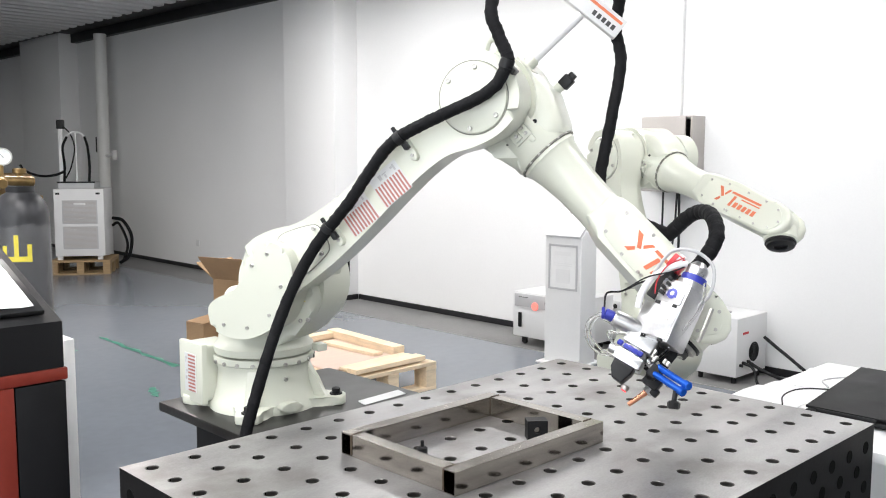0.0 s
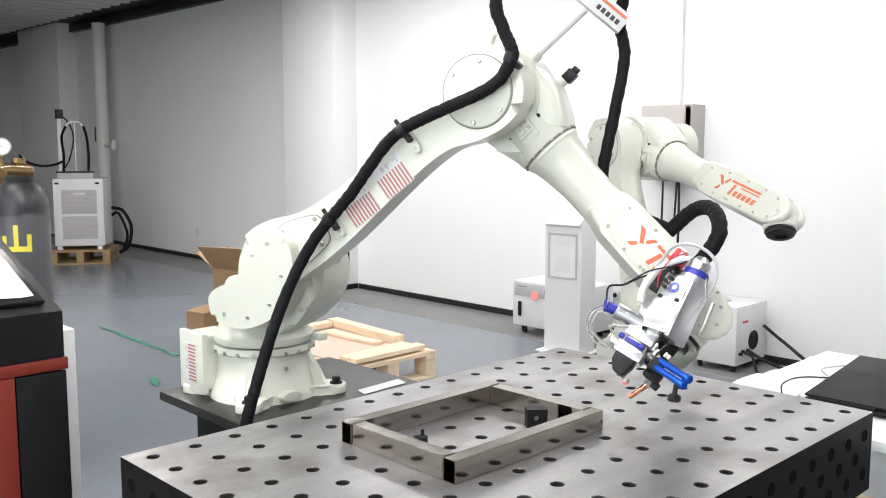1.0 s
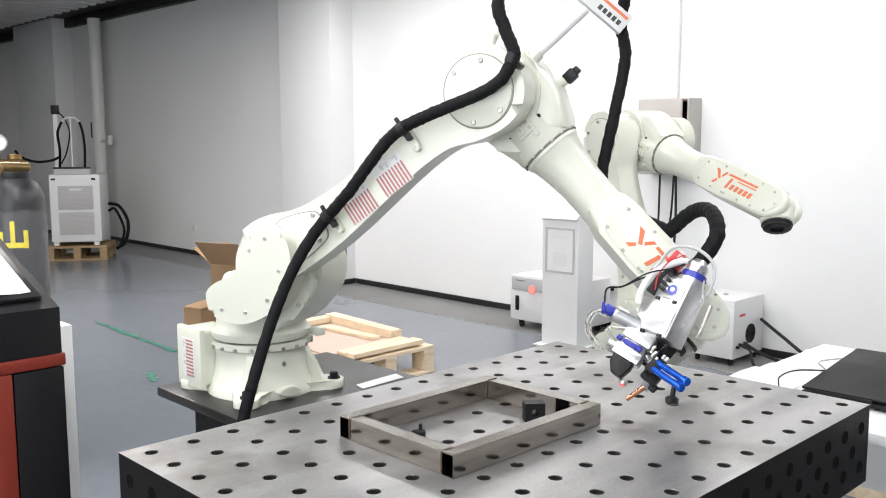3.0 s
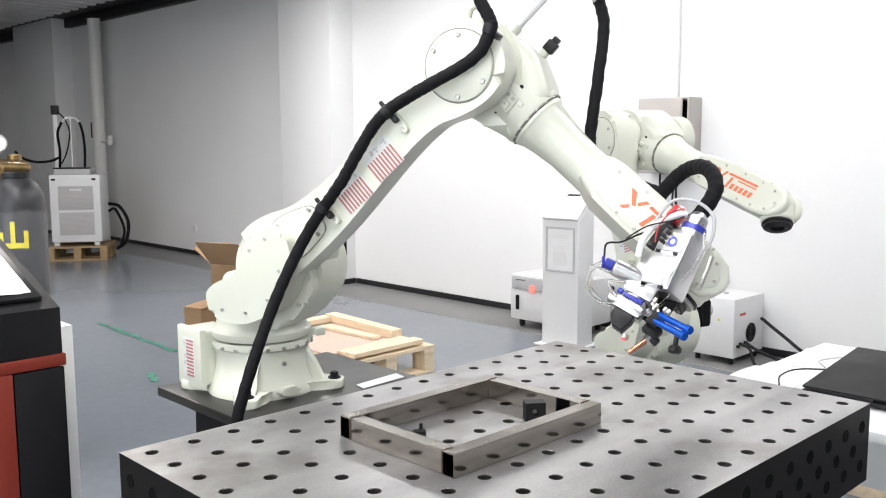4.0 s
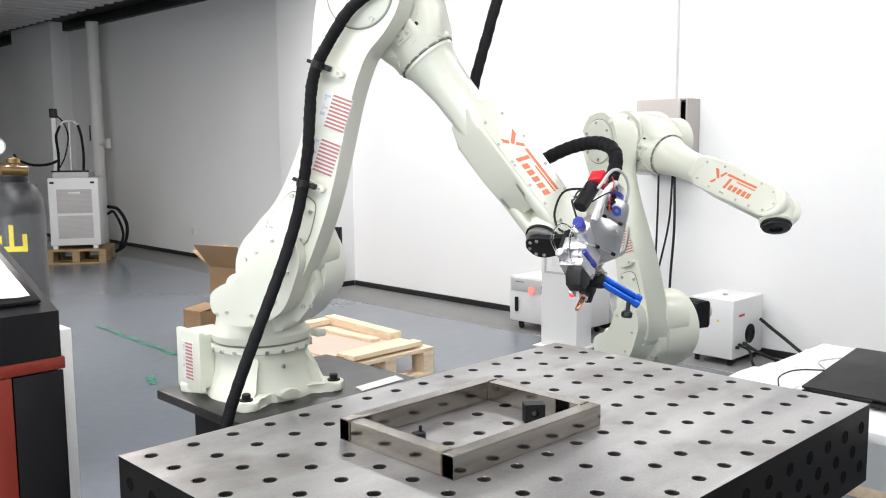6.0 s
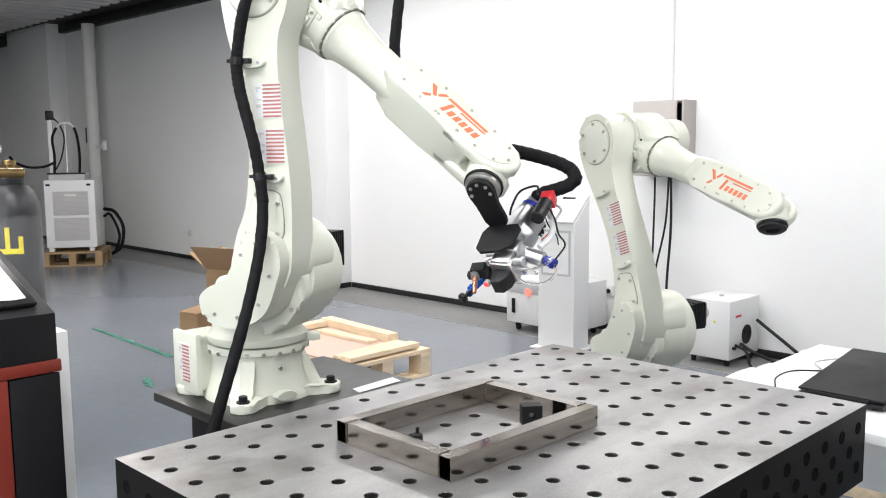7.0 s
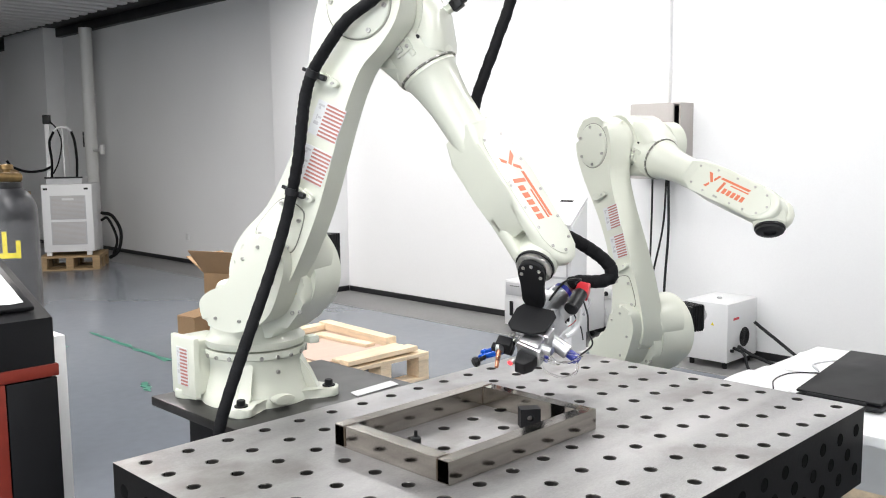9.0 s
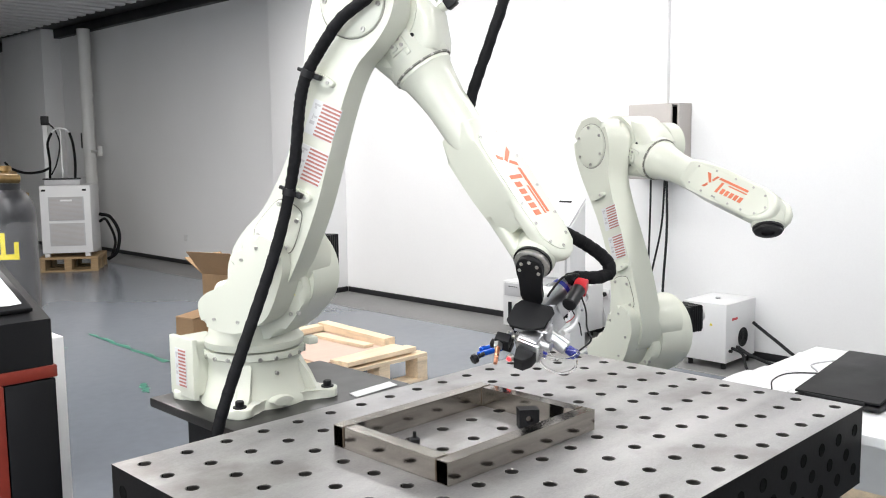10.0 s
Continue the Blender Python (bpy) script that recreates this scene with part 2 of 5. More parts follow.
def part(name, bm, material, parent=None, label="", m=None, sharp=35):
    """One mesh object under a thing or part."""
    ob = new(name, bm if isinstance(bm, bpy.types.Mesh) else mesh_of(name, bm, material, sharp))
    if parent is not None:
        ob.parent = parent
    if m is not None:
        ob.matrix_basis = m
    if label:
        tagged(ob, label)
    return ob


def B():
    return bmesh.new()


def thing(name, m, label, category, group="", kind=""):
    ob = new(name)
    ob.empty_display_size = 0.1
    ob.matrix_basis = m
    return tagged(ob, label, category, group, kind)


def structure(name, bm, material, label, category="", m=None):
    return tagged(part(name, bm, material, None, "", m), label, category or name.split("_")[0], "", "structure")

# ---- structure ----
X_WALL, Y0, Y1, X0 = 5.25, -7.0, 24.0, -6.0
LEDGE_Z = -0.030
structure("floor", box(B(), (X0, Y0, -0.2), (4.52, Y1, 0.0)), FLOOR, "glossy grey epoxy floor with soft reflections")
structure("ledge", box(B(), (4.536, Y0, -0.2), (X_WALL, Y1, LEDGE_Z), 0.004), LEDGE, "dark concrete strip along the wall", "ledge")
structure("trim", box(B(), (4.521, Y0, -0.19), (4.535, Y1, 0.004), 0.003), EDGING, "grey metal edging strip on the floor", "trim")
structure("wall_long", box(B(), (X_WALL, Y0, -0.2), (X_WALL + 0.2, Y1, 4.2)), WALL, "plain white plastered hall wall", "wall")
structure("wall_end", box(B(), (X0, Y1, -0.2), (X_WALL + 0.2, Y1 + 0.2, 4.2)), WALL, "plain white plastered end wall", "wall")
# Closed front wall assumed behind the view; it keeps out light from -y.
structure("wall_front", box(B(), (X0, Y0 - 0.2, -0.2), (X_WALL + 0.2, Y0, 4.2)), WALL, "plain white plastered front wall, assumed behind the view", "wall")
# Side wall out of view; its window opening is assumed, to let light in.
bm = B()
box(bm, (X0 - 0.2, Y0 - 0.2, -0.2), (X0, -6.5, 4.2))
box(bm, (X0 - 0.2, 0.7, -0.2), (X0, Y1 + 0.2, 4.2))
box(bm, (X0 - 0.2, -6.5, -0.2), (X0, 0.7, 0.4))
box(bm, (X0 - 0.2, -6.5, 3.1), (X0, 0.7, 4.2))
structure("wall_side", bm, WALL, "white side wall, out of view, with an assumed wide window opening", "wall")

# corrugated ceiling with ribs across the hall
bm = B()
y, prev = Y0, None
while y < Y1:
    rows = []
    for dy, dz in ((0.0, 0.0), (0.12, 0.0), (0.155, 0.05), (0.265, 0.05), (0.30, 0.0)):
        rows.append((bm.verts.new((X0, y + dy, CEILING + dz)), bm.verts.new((4.72, y + dy, CEILING + dz))))
    for a, b in zip(rows[:-1], rows[1:]):
        bm.faces.new((a[0], a[1], b[1], b[0]))
    y += 0.30
structure("ceiling", bm, DECK, "corrugated galvanised metal deck ceiling")
structure("roof", box(B(), (X0 - 0.2, Y0 - 0.2, 4.2), (X_WALL + 0.2, Y1 + 0.2, 4.4)), DECK, "roof slab above the metal deck", "roof")
# near-black boxes fill the gap between wall and ceiling deck
bm = B()
box(bm, (4.722, Y0, 3.44), (X_WALL, Y1, 3.47), 0.004)
box(bm, (5.15, Y0, 3.30), (X_WALL, Y1, 3.44), 0.004)
structure("beam", bm, STRIP_BLACK, "near-black strip between wall and ceiling", "beam")

# pillars with skirting
for k, (ya, yb) in enumerate(((5.71, 6.62), (12.9, 14.6))):
    structure("pillar", box(B(), (4.95, ya, LEDGE_Z), (X_WALL + 0.01, yb, 4.2), 0.004), WALL, "white plastered pillar standing out of the wall", "pillar")
    bm = B()
    box(bm, (4.935, ya - 0.012, LEDGE_Z), (4.949, yb + 0.012, 0.024), 0.002)
    box(bm, (4.95, ya - 0.014, LEDGE_Z), (X_WALL - 0.012, ya - 0.001, 0.024), 0.002)
    structure("baseboard", bm, SKIRT, "black skirting round the pillar")
for ya, yb in ((Y0, 5.69), (6.63, 12.88), (14.62, Y1)):
    structure("baseboard", box(B(), (X_WALL - 0.013, ya, LEDGE_Z), (X_WALL - 0.001, yb, 0.024), 0.002), SKIRT, "black skirting along the wall")

# green tape marks on the floor
for i, (xa, ya, xb, yb) in enumerate(((2.28, 5.45, 2.24, 4.05), (1.83, 3.62, 1.76, 3.38), (1.95, 5.55, 1.90, 5.05), (1.45, 4.4, 1.42, 4.1))):
    bm = B()
    w, n = 0.038, 14
    wear = random.Random(31 + i)
    left, right = [], []
    for k in range(n + 1):
        u = k / n
        x, y = xa + (xb - xa) * u, ya + (yb - ya) * u
        left.append(bm.verts.new((x - w * wear.uniform(0.15, 1), y, 0.002)))
        right.append(bm.verts.new((x + w * wear.uniform(0.15, 1), y, 0.002)))
    strip = [bm.faces.new((left[k], right[k], right[k + 1], left[k + 1])) for k in range(n)]
    f = bmesh.ops.extrude_face_region(bm, geom=strip)
    bmesh.ops.translate(bm, verts=[g for g in f["geom"] if isinstance(g, bmesh.types.BMVert)], vec=(0, 0, 0.0015))
    tagged(part("floor_tape", bm, TAPE), "worn green adhesive marking tape on the floor", "floor tape", "floor tapes")

# ceiling light panels, out of view; some only added to brighten the walls
def ceiling_light():
    th = thing("ceiling_light", pose(0, 0, 0), "long white ceiling light panel, lit, assumed out of view", "ceiling light", "ceiling lights")
    bm = B()
    box(bm, (-0.17, -1.22, 0.0), (0.17, 1.22, 0.10), 0.01)
    part("housing", bm, WHITE, th)
    part("diffuser", box(B(), (-0.15, -1.2, -0.012), (0.15, 1.2, -0.002), 0.003), LAMP, th, "glowing diffuser")
    return th


first = ceiling_light()
for i, (lx, ly) in enumerate(LAMP_SPOTS):
    m = pose(lx, ly, CEILING - 0.13)
    if i == 0:
        first.matrix_basis = m
    else:
        copy_thing(first, m)
# the assumed window's pane casts no shadow, so it is open to daylight
pane = structure("window_1", box(B(), (X0 - 0.12, -6.5, 0.4), (X0 - 0.10, 0.7, 3.1)), GLASS, "wide clear pane of an assumed window, out of view", "window")
pane.visible_shadow = False

# ---- welding table ----
TZ = 0.85


def slab_with_holes(bm, nx, ny, r, pitch, margin, m, seg=14):
    """A flat face of square cells, each with a round hole, in its own x-y plane."""
    loops = []
    for i in range(nx):
        for j in range(ny):
            cx, cy = margin + pitch * i, margin + pitch * j
            x0 = 0 if i == 0 else cx - pitch / 2
            x1 = 2 * margin + pitch * (nx - 1) if i == nx - 1 else cx + pitch / 2
            y0 = 0 if j == 0 else cy - pitch / 2
            y1 = 2 * margin + pitch * (ny - 1) if j == ny - 1 else cy + pitch / 2
            ring, out = [], []
            for k in range(16):
                a = 2 * math.pi * k / 16 + math.pi / 16
                c, s = math.cos(a), math.sin(a)
                ring.append(bm.verts.new(m @ Vector((cx + r * c, cy + r * s, 0))))
            # outer square: four corners and the middles between them
            for px, py in ((x1, (y0 + y1) / 2), (x1, y1), ((x0 + x1) / 2, y1), (x0, y1), (x0, (y0 + y1) / 2), (x0, y0), ((x0 + x1) / 2, y0), (x1, y0)):
                out.append(bm.verts.new(m @ Vector((px, py, 0))))
            for k in range(8):
                a, b, c = ring[(2 * k - 1) % 16], ring[2 * k], ring[(2 * k + 1) % 16]
                bm.faces.new((out[k], out[(k + 1) % 8], c, b) if True else ())
                bm.faces.new((out[k], b, a))
            loops.append((ring, Vector((cx, cy, 0))))
    return loops


def bore(r, depth, rim):
    """A chamfered bore, open above."""
    bm = B()
    lathe(bm, [(r, 0), (r - rim, -rim), (r - rim, -depth)], seg=16)
    return mesh_of("bore", bm, BORE)


def welding_table():
    th = thing("welding_table", pose(0, 0, 0), "grey cast iron welding table with a grid of round clamping holes", "welding table")
    R_HOLE = 0.0150
    bm = B()
    slab_with_holes(bm, 15, 10, R_HOLE, 0.1, 0.05, Matrix.Translation((0, -1.0, TZ)))
    bmesh.ops.remove_doubles(bm, verts=bm.verts, dist=1e-5)
    part("tabletop", bm, TABLE, th, "ground grey iron top with scratches")
    # four skirts with bores in three staggered rows, drawn as shallow black discs
    side_bore = mesh_of("bore", lathe(B(), [(0.0160, 0.0004), (0.0155, -0.0012), (0.0140, -0.0012), (0.0132, -0.0003), (0.0, -0.0003)], seg=14), HOLE_SHADE)
    for m, n in ((Matrix.Translation((0, 0, TZ)) @ pose(0, 0, 0, 0, 0, -90) @ pose(0, 0, 0, -90), 10),
                 (Matrix.Translation((1.5, -1.0, TZ)) @ pose(0, 0, 0, 0, 0, 90) @ pose(0, 0, 0, -90), 10),
                 (Matrix.Translation((0, -1.0, TZ)) @ pose(0, 0, 0, -90), 15),
                 (Matrix.Translation((1.5, 0, TZ)) @ pose(0, 0, 0, 0, 0, 180) @ pose(0, 0, 0, -90), 15)):
        bm = B()
        length = n * 0.1
        box(bm, (0.0005, 0.0008, 0.0), (length - 0.0005, 0.2, 0.026), 0.0)
        bmesh.ops.transform(bm, matrix=m, verts=bm.verts)
        panel = part("side_panel", bm, TABLE_SIDE_SHADED, th)
        for i in range(n):
            for off, d in ((0.05, 0.05), (0.10, 0.10), (0.05, 0.15)):
                if off + 0.1 * i < length - 0.02:
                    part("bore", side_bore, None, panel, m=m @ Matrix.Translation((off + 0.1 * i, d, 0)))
    part("underside", box(B(), (0.002, -0.998, TZ - 0.2), (1.498, -0.002, TZ - 0.19)), TABLE_SIDE_SHADED, th)
    part("core", box(B(), (0.028, -0.972, TZ - 0.188), (1.472, -0.028, TZ - 0.028)), BORE, th)
    for lx in (0.12, 1.38):
        for ly in (-0.88, -0.12):
            leg = part("leg", box(B(), (lx - 0.045, ly - 0.045, 0.06), (lx + 0.045, ly + 0.045, TZ - 0.2), 0.006), TABLE_SIDE_SHADED, th)
            part("foot", lathe(B(), [(0, 0), (0.05, 0), (0.05, 0.012), (0.02, 0.02), (0.02, 0.06), (0, 0.06)], Matrix.Translation((lx, ly, 0)), 20), BOLT, leg)
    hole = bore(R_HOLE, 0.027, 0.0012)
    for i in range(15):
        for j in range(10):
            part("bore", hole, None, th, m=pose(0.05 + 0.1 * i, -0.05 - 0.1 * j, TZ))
    return th


welding_table()


def steel_frame():
    """A stainless box-section frame: two long open-ended bars and two short bars between them."""
    th = thing("steel_frame", pose(0.399, -0.256, TZ + 0.001), "rectangular brushed stainless box-section frame lying on the table", "metal frame")
    L, Wd, s, h, t = 0.488, 0.360, 0.034, 0.049, 0.002

    def tube_bar(length, along_x):
        """A hollow bar with open ends."""
        bm = B()
        ends = []
        for u in (0.0, length):
            row = []
            for d in (0.0, t):
                for v, w in ((d, d), (s - d, d), (s - d, h - d), (d, h - d)):
                    row.append(bm.verts.new((u, v, w) if along_x else (v, u, w)))
            ends.append(row)
        a, b = ends
        for k in range(4):
            j = (k + 1) % 4
            bm.faces.new((a[k], a[j], b[j], b[k]))
            bm.faces.new((a[4 + k], a[4 + j], b[4 + j], b[4 + k]))
            for e in ends:
                bm.faces.new((e[k], e[j], e[4 + j], e[4 + k]))
        return bm
    part("bar", tube_bar(L, True), INOX, th, m=pose(0, -Wd, 0))
    part("bar", tube_bar(L, True), INOX, th, m=pose(0, -s, 0))
    part("bar", tube_bar(Wd - 2 * s - 0.001, False), INOX, th, m=pose(0.001, -Wd + s + 0.0005, 0))
    part("bar", tube_bar(Wd - 2 * s - 0.001, False), INOX, th, m=pose(L - s - 0.001, -Wd + s + 0.0005, 0))
    for x in (0.0, s, L - s, L):
        for y in (-Wd + s, -s):
            bm = B()
            tube(bm, [(x, y, 0.004), (x, y, 0.026), (x, y, h - 0.001)], 0.0020, 6, 6, 0.25)
            part("weld_seam", bm, WELD, th, "brown heat-tinted weld")
    for x in (0.0, L - s):
        for y in (-Wd + s, -s):
            bm = B()
            tube(bm, [(x + 0.002, y, h + 0.0004), (x + s / 2, y, h + 0.0006), (x + s - 0.002, y, h + 0.0004)], 0.0014, 6, 6, 0.25)
            part("weld_seam", bm, WELD, th)
    return th


steel_frame()


def clamp_block(m):
    th = thing("clamp_block", m, "small black steel stop block with a round bore", "clamp block")
    bm = B()
    seg = 24
    w, h, r, d = 0.024, 0.046, 0.0085, 0.034
    for sgn in (-1, 1):
        ring = [bm.verts.new((r * math.cos(2 * math.pi * k / seg), sgn * d / 2, h / 2 + r * math.sin(2 * math.pi * k / seg))) for k in range(seg)]
        sq = []
        for k in range(seg):
            c, s2 = math.cos(2 * math.pi * k / seg), math.sin(2 * math.pi * k / seg)
            q = max(abs(c), abs(s2))
            sq.append(bm.verts.new((w * c / q, sgn * d / 2, h / 2 + h / 2 * s2 / q)))
        for k in range(seg):
            j = (k + 1) % seg
            bm.faces.new((ring[k], ring[j], sq[j], sq[k]))
        if sgn == -1:
            r0, s0 = ring, sq
        else:
            for k in range(seg):
                j = (k + 1) % seg
                bm.faces.new((r0[k], r0[j], ring[j], ring[k]))
                bm.faces.new((s0[k], s0[j], sq[j], sq[k]))
    part("body", bm, BLACK, th)
    part("bolt", rod(B(), (0, -0.006, h / 2 - 0.001), (0, 0.012, h / 2 - 0.001), 0.0062, bevel=0.001, seg=14), BOLT, th, "zinc set screw inside the bore")
    return th


clamp_block(pose(0.797, -0.489, TZ + 0.001, 0, 0, -38))
bm = B()
lathe(bm, [(0, 0), (0.012, 0), (0.012, 0.014), (0.008, 0.017), (0.004, 0.017), (0.004, 0.030), (0, 0.030)], seg=18)
tagged(part("clamp_bolt", bm, BLACK, None, "", pose(0.526, -0.385, TZ + 0.001)), "short black clamping bolt standing in a table hole", "bolt")

# ---- things round the walls ----
def cable(pts, r, label, name="cable"):
    bm = B()
    tube(bm, pts, r, 8, 8)
    return tagged(part(name, bm, PLASTIC), label, "cable", "cables")


def castor(parent, x, y):
    bm = B()
    rod(bm, (x - 0.012, y, 0.024), (x + 0.012, y, 0.024), 0.024, bevel=0.003)
    box(bm, (x - 0.018, y - 0.015, 0.03), (x + 0.018, y + 0.02, 0.062), 0.003)
    part("castor", bm, PLASTIC, parent, "black castor")


# wall cabinet with its door ajar, trunking above, cables below
th = thing("wall_cabinet", pose(5.248, 1.63, 1.25), "putty-coloured metal switch cabinet on the wall, door ajar", "cabinet")
bm = B()
for lo, hi in (((-0.18, -0.008, 0), (0, 0.008, 0.56)), ((-0.18, 0.392, 0), (0, 0.408, 0.56)), ((-0.18, 0.008, 0.0), (0, 0.392, 0.014)), ((-0.18, 0.008, 0.546), (0, 0.392, 0.56)), ((-0.012, 0.008, 0.014), (0, 0.392, 0.546))):
    box(bm, lo, hi, 0.002, segs=1)
part("body", bm, CABGREY, th)
part("back_plate", box(B(), (-0.025, 0.015, 0.02), (-0.014, 0.385, 0.54)), BLACK, th)
bm = B()
box(bm, (-0.018, -0.372, 0.004), (0.0, 0.0, 0.556), 0.004)
door = part("door", bm, CABGREY, th, m=pose(-0.184, 0.408, 0, 0, 0, -1.2) @ pose(0, 0, 0))
part("lock", rod(B(), (-0.018, -0.35, 0.28), (-0.026, -0.35, 0.28), 0.011), BOLT, door)
structure("trunking_wall", box(B(), (5.21, 1.81, 1.815), (5.249, 1.87, 4.2), 0.003), WALL, "narrow white cable trunking on the wall", "trunking")
cable([(5.15, 1.90, 1.26), (5.13, 1.89, 0.95), (5.14, 1.91, 0.5), (5.1, 1.92, -0.022)], 0.008, "thin black power cable hanging on the wall")
cable([(5.15, 1.78, 1.26), (5.13, 1.79, 0.9), (5.12, 1.86, 0.55), (5.1, 1.98, -0.022)], 0.008, "thin black power cable hanging on the wall")
cable([(5.16, 1.77, 1.26), (5.14, 1.75, 0.85), (5.13, 1.77, 0.4), (5.1, 1.74, -0.02)], 0.010, "thin black power cable hanging on the wall")


def wall_socket(y, z, plug):
    th = thing("wall_socket", pose(5.249, y, z), "white wall socket" + (" with a black plug in it" if plug else " low on the grey wall"), "socket", "wall sockets")
    part("plate", box(B(), (-0.010, -0.043, -0.043), (0, 0.043, 0.043), 0.004), WHITE, th)
    if plug:
        part("plug", rod(B(), (-0.010, 0, 0.0), (-0.045, 0, -0.004), 0.020, 0.015, bevel=0.004), PLASTIC, th, "black plug")
        bm = B()
        tube(bm, [(-0.045, 0, -0.004), (-0.06, 0.0, -0.06), (-0.05, -0.03, -0.16), (-0.05, -0.06, -0.275)], 0.006, 8)
        part("lead", bm, WHITE, th)


wall_socket(2.37, 0.30, True)
wall_socket(9.15, 0.33, False)

# information stand
th = thing("information_stand", pose(4.30, 2.18, 0, 0, 0, 4), "white upright information stand with a slanted screen top", "kiosk")
bm = B()
prism(bm, [(0.0, 0.0), (0.20, 0.0), (0.20, 1.10), (0.0, 0.93)], -0.155, 0.155, "y", 0.006)
part("column", bm, WHITE, th)
bm = B()
for lo, hi in (((-0.006, -0.125, 0.55), (0, -0.110, 0.88)), ((-0.006, 0.110, 0.55), (0, 0.125, 0.88)), ((-0.006, -0.110, 0.55), (0, 0.110, 0.565)), ((-0.006, -0.110, 0.865), (0, 0.110, 0.88))):
    box(bm, lo, hi, 0.001, segs=1)
part("poster_frame", bm, GREY, th, "grey poster frame")
part("poster", box(B(), (-0.003, -0.108, 0.567), (-0.0005, 0.108, 0.863)), PAPER, th)
bm = B()
for k, (za, zb, wy) in enumerate(((0.80, 0.83, 0.07), (0.74, 0.745, 0.08), (0.725, 0.73, 0.08), (0.60, 0.70, 0.06))):
    box(bm, (-0.0045, -wy, za), (-0.0032, wy, zb))
part("poster_print", bm, WHITE, th)
slope = math.atan2(0.17, 0.20)
mm = Matrix.Translation((0.0, 0, 0.93)) @ Matrix.Rotation(-slope, 4, "Y")
bm = B()
box(bm, (-0.005, -0.150, 0.002), (0.29, 0.150, 0.024), 0.006, mm)
part("screen_housing", bm, WHITE, th)
part("screen", box(B(), (0.03, -0.12, 0.0242), (0.25, 0.12, 0.0255), 0.0, mm), PAPER, th, "pale screen")
part("slot", box(B(), (0.225, -0.06, 0.0257), (0.245, 0.05, 0.0265), 0.0, mm), BLACK, th)
part("foot_plate", box(B(), (-0.06, -0.19, 0.0), (0.26, 0.19, 0.012), 0.003), WHITE, th)

# laser source cabinet with a red lamp
th = thing("control_cabinet", pose(4.72, 2.32, LEDGE_Z), "low white control cabinet on castors with a red lamp", "control cabinet")
part("body", box(B(), (0, 0, 0.07), (0.42, 0.70, 0.44), 0.006), WHITE, th)
part("front_panel", box(B(), (-0.006, 0.02, 0.32), (0.0, 0.68, 0.425), 0.002), GREY, th, "light grey instrument strip")
part("red_lamp", rod(B(), (-0.006, 0.46, 0.335), (-0.016, 0.46, 0.335), 0.034, bevel=0.003), REDGLOW, th, "round red lamp, lit")
part("handle", box(B(), (-0.014, 0.605, 0.15), (0.0, 0.635, 0.27), 0.003), BLACK, th, "black recessed handle")
bm = B()
for k in range(5):
    box(bm, (-0.0085, 0.54 + 0.02 * k, 0.395), (-0.006, 0.553 + 0.02 * k, 0.402))
box(bm, (-0.0085, 0.28, 0.36), (-0.006, 0.36, 0.385))
part("print_marks", bm, INK, th)
for x in (0.06, 0.36):
    for y in (0.08, 0.62):
        castor(th, x, y)

# white box with a fan
th = thing("fan_cabinet", pose(4.77, 1.06, LEDGE_Z), "white metal power box with a side fan and cables", "power cabinet")
part("body", box(B(), (0, 0, 0.05), (0.43, 0.33, 0.455), 0.005), WHITE, th)
bm = B()
for k in range(5):
    r = 0.018 + 0.012 * k
    lathe(bm, [(r - 0.002, 0), (r + 0.002, 0), (r + 0.002, 0.005), (r - 0.002, 0.005)], Matrix.Translation((0.24, -0.001, 0.20)) @ Matrix.Rotation(radians(90), 4, "X"), 28)
rod(bm, (0.24, -0.0005, 0.20), (0.24, -0.004, 0.20), 0.014)
part("fan_guard", bm, PLASTIC, th, "black wire fan guard")
part("fan_opening", rod(B(), (0.24, -0.0002, 0.20), (0.24, -0.0012, 0.20), 0.066, seg=28), BLACK, th)
bm = B()
for k in range(4):
    rod(bm, (0.05 + 0.035 * k, -0.0005, 0.13 + 0.012 * (k % 2)), (0.05 + 0.035 * k, -0.02, 0.13 + 0.012 * (k % 2)), 0.011)
part("cable_gland", bm, PLASTIC, th)
part("warning_sticker", box(B(), (0.08, -0.0012, 0.335), (0.16, 0.0, 0.352)), RED, th, "small red warning sticker")
bm = B()
prism(bm, [(0.10, 0.30), (0.125, 0.30), (0.1125, 0.322)], -0.0015, 0.0, "x", 0.0)
part("warning_triangle", bm, YELLOW, th)
part("lifting_knob", rod(B(), (0.2, 0.17, 0.455), (0.2, 0.17, 0.467), 0.018, bevel=0.003), GREY, th)
for x in (0.05, 0.38):
    for y in (0.04, 0.29):
        bm = B()
        rod(bm, (x, y, 0), (x, y, 0.05), 0.018, bevel=0.003)
        part("foot", bm, PLASTIC, th)
cable([(4.85, 1.04, 0.112), (4.86, 0.98, 0.08), (4.84, 0.93, -0.015), (4.82, 0.80, -0.020)], 0.010, "thick black cable lying on the floor strip")
cable([(4.89, 1.04, 0.122), (4.92, 0.92, 0.06), (5.0, 0.70, -0.012), (5.02, 0.4, -0.018), (4.9, -0.2, -0.018)], 0.012, "thick black cable lying on the floor strip")
cable([(5.12, 1.04, 0.26), (5.14, 0.90, 0.16), (5.12, 0.62, 0.01), (5.10, 0.3, -0.016), (5.05, -0.3, -0.016)], 0.012, "thick black cable hanging from the power box")

# desk with papers and a notebook computer
th = thing("desk", pose(1.60, -1.75, 0), "white desk with thin metal legs behind the welding table", "desk")
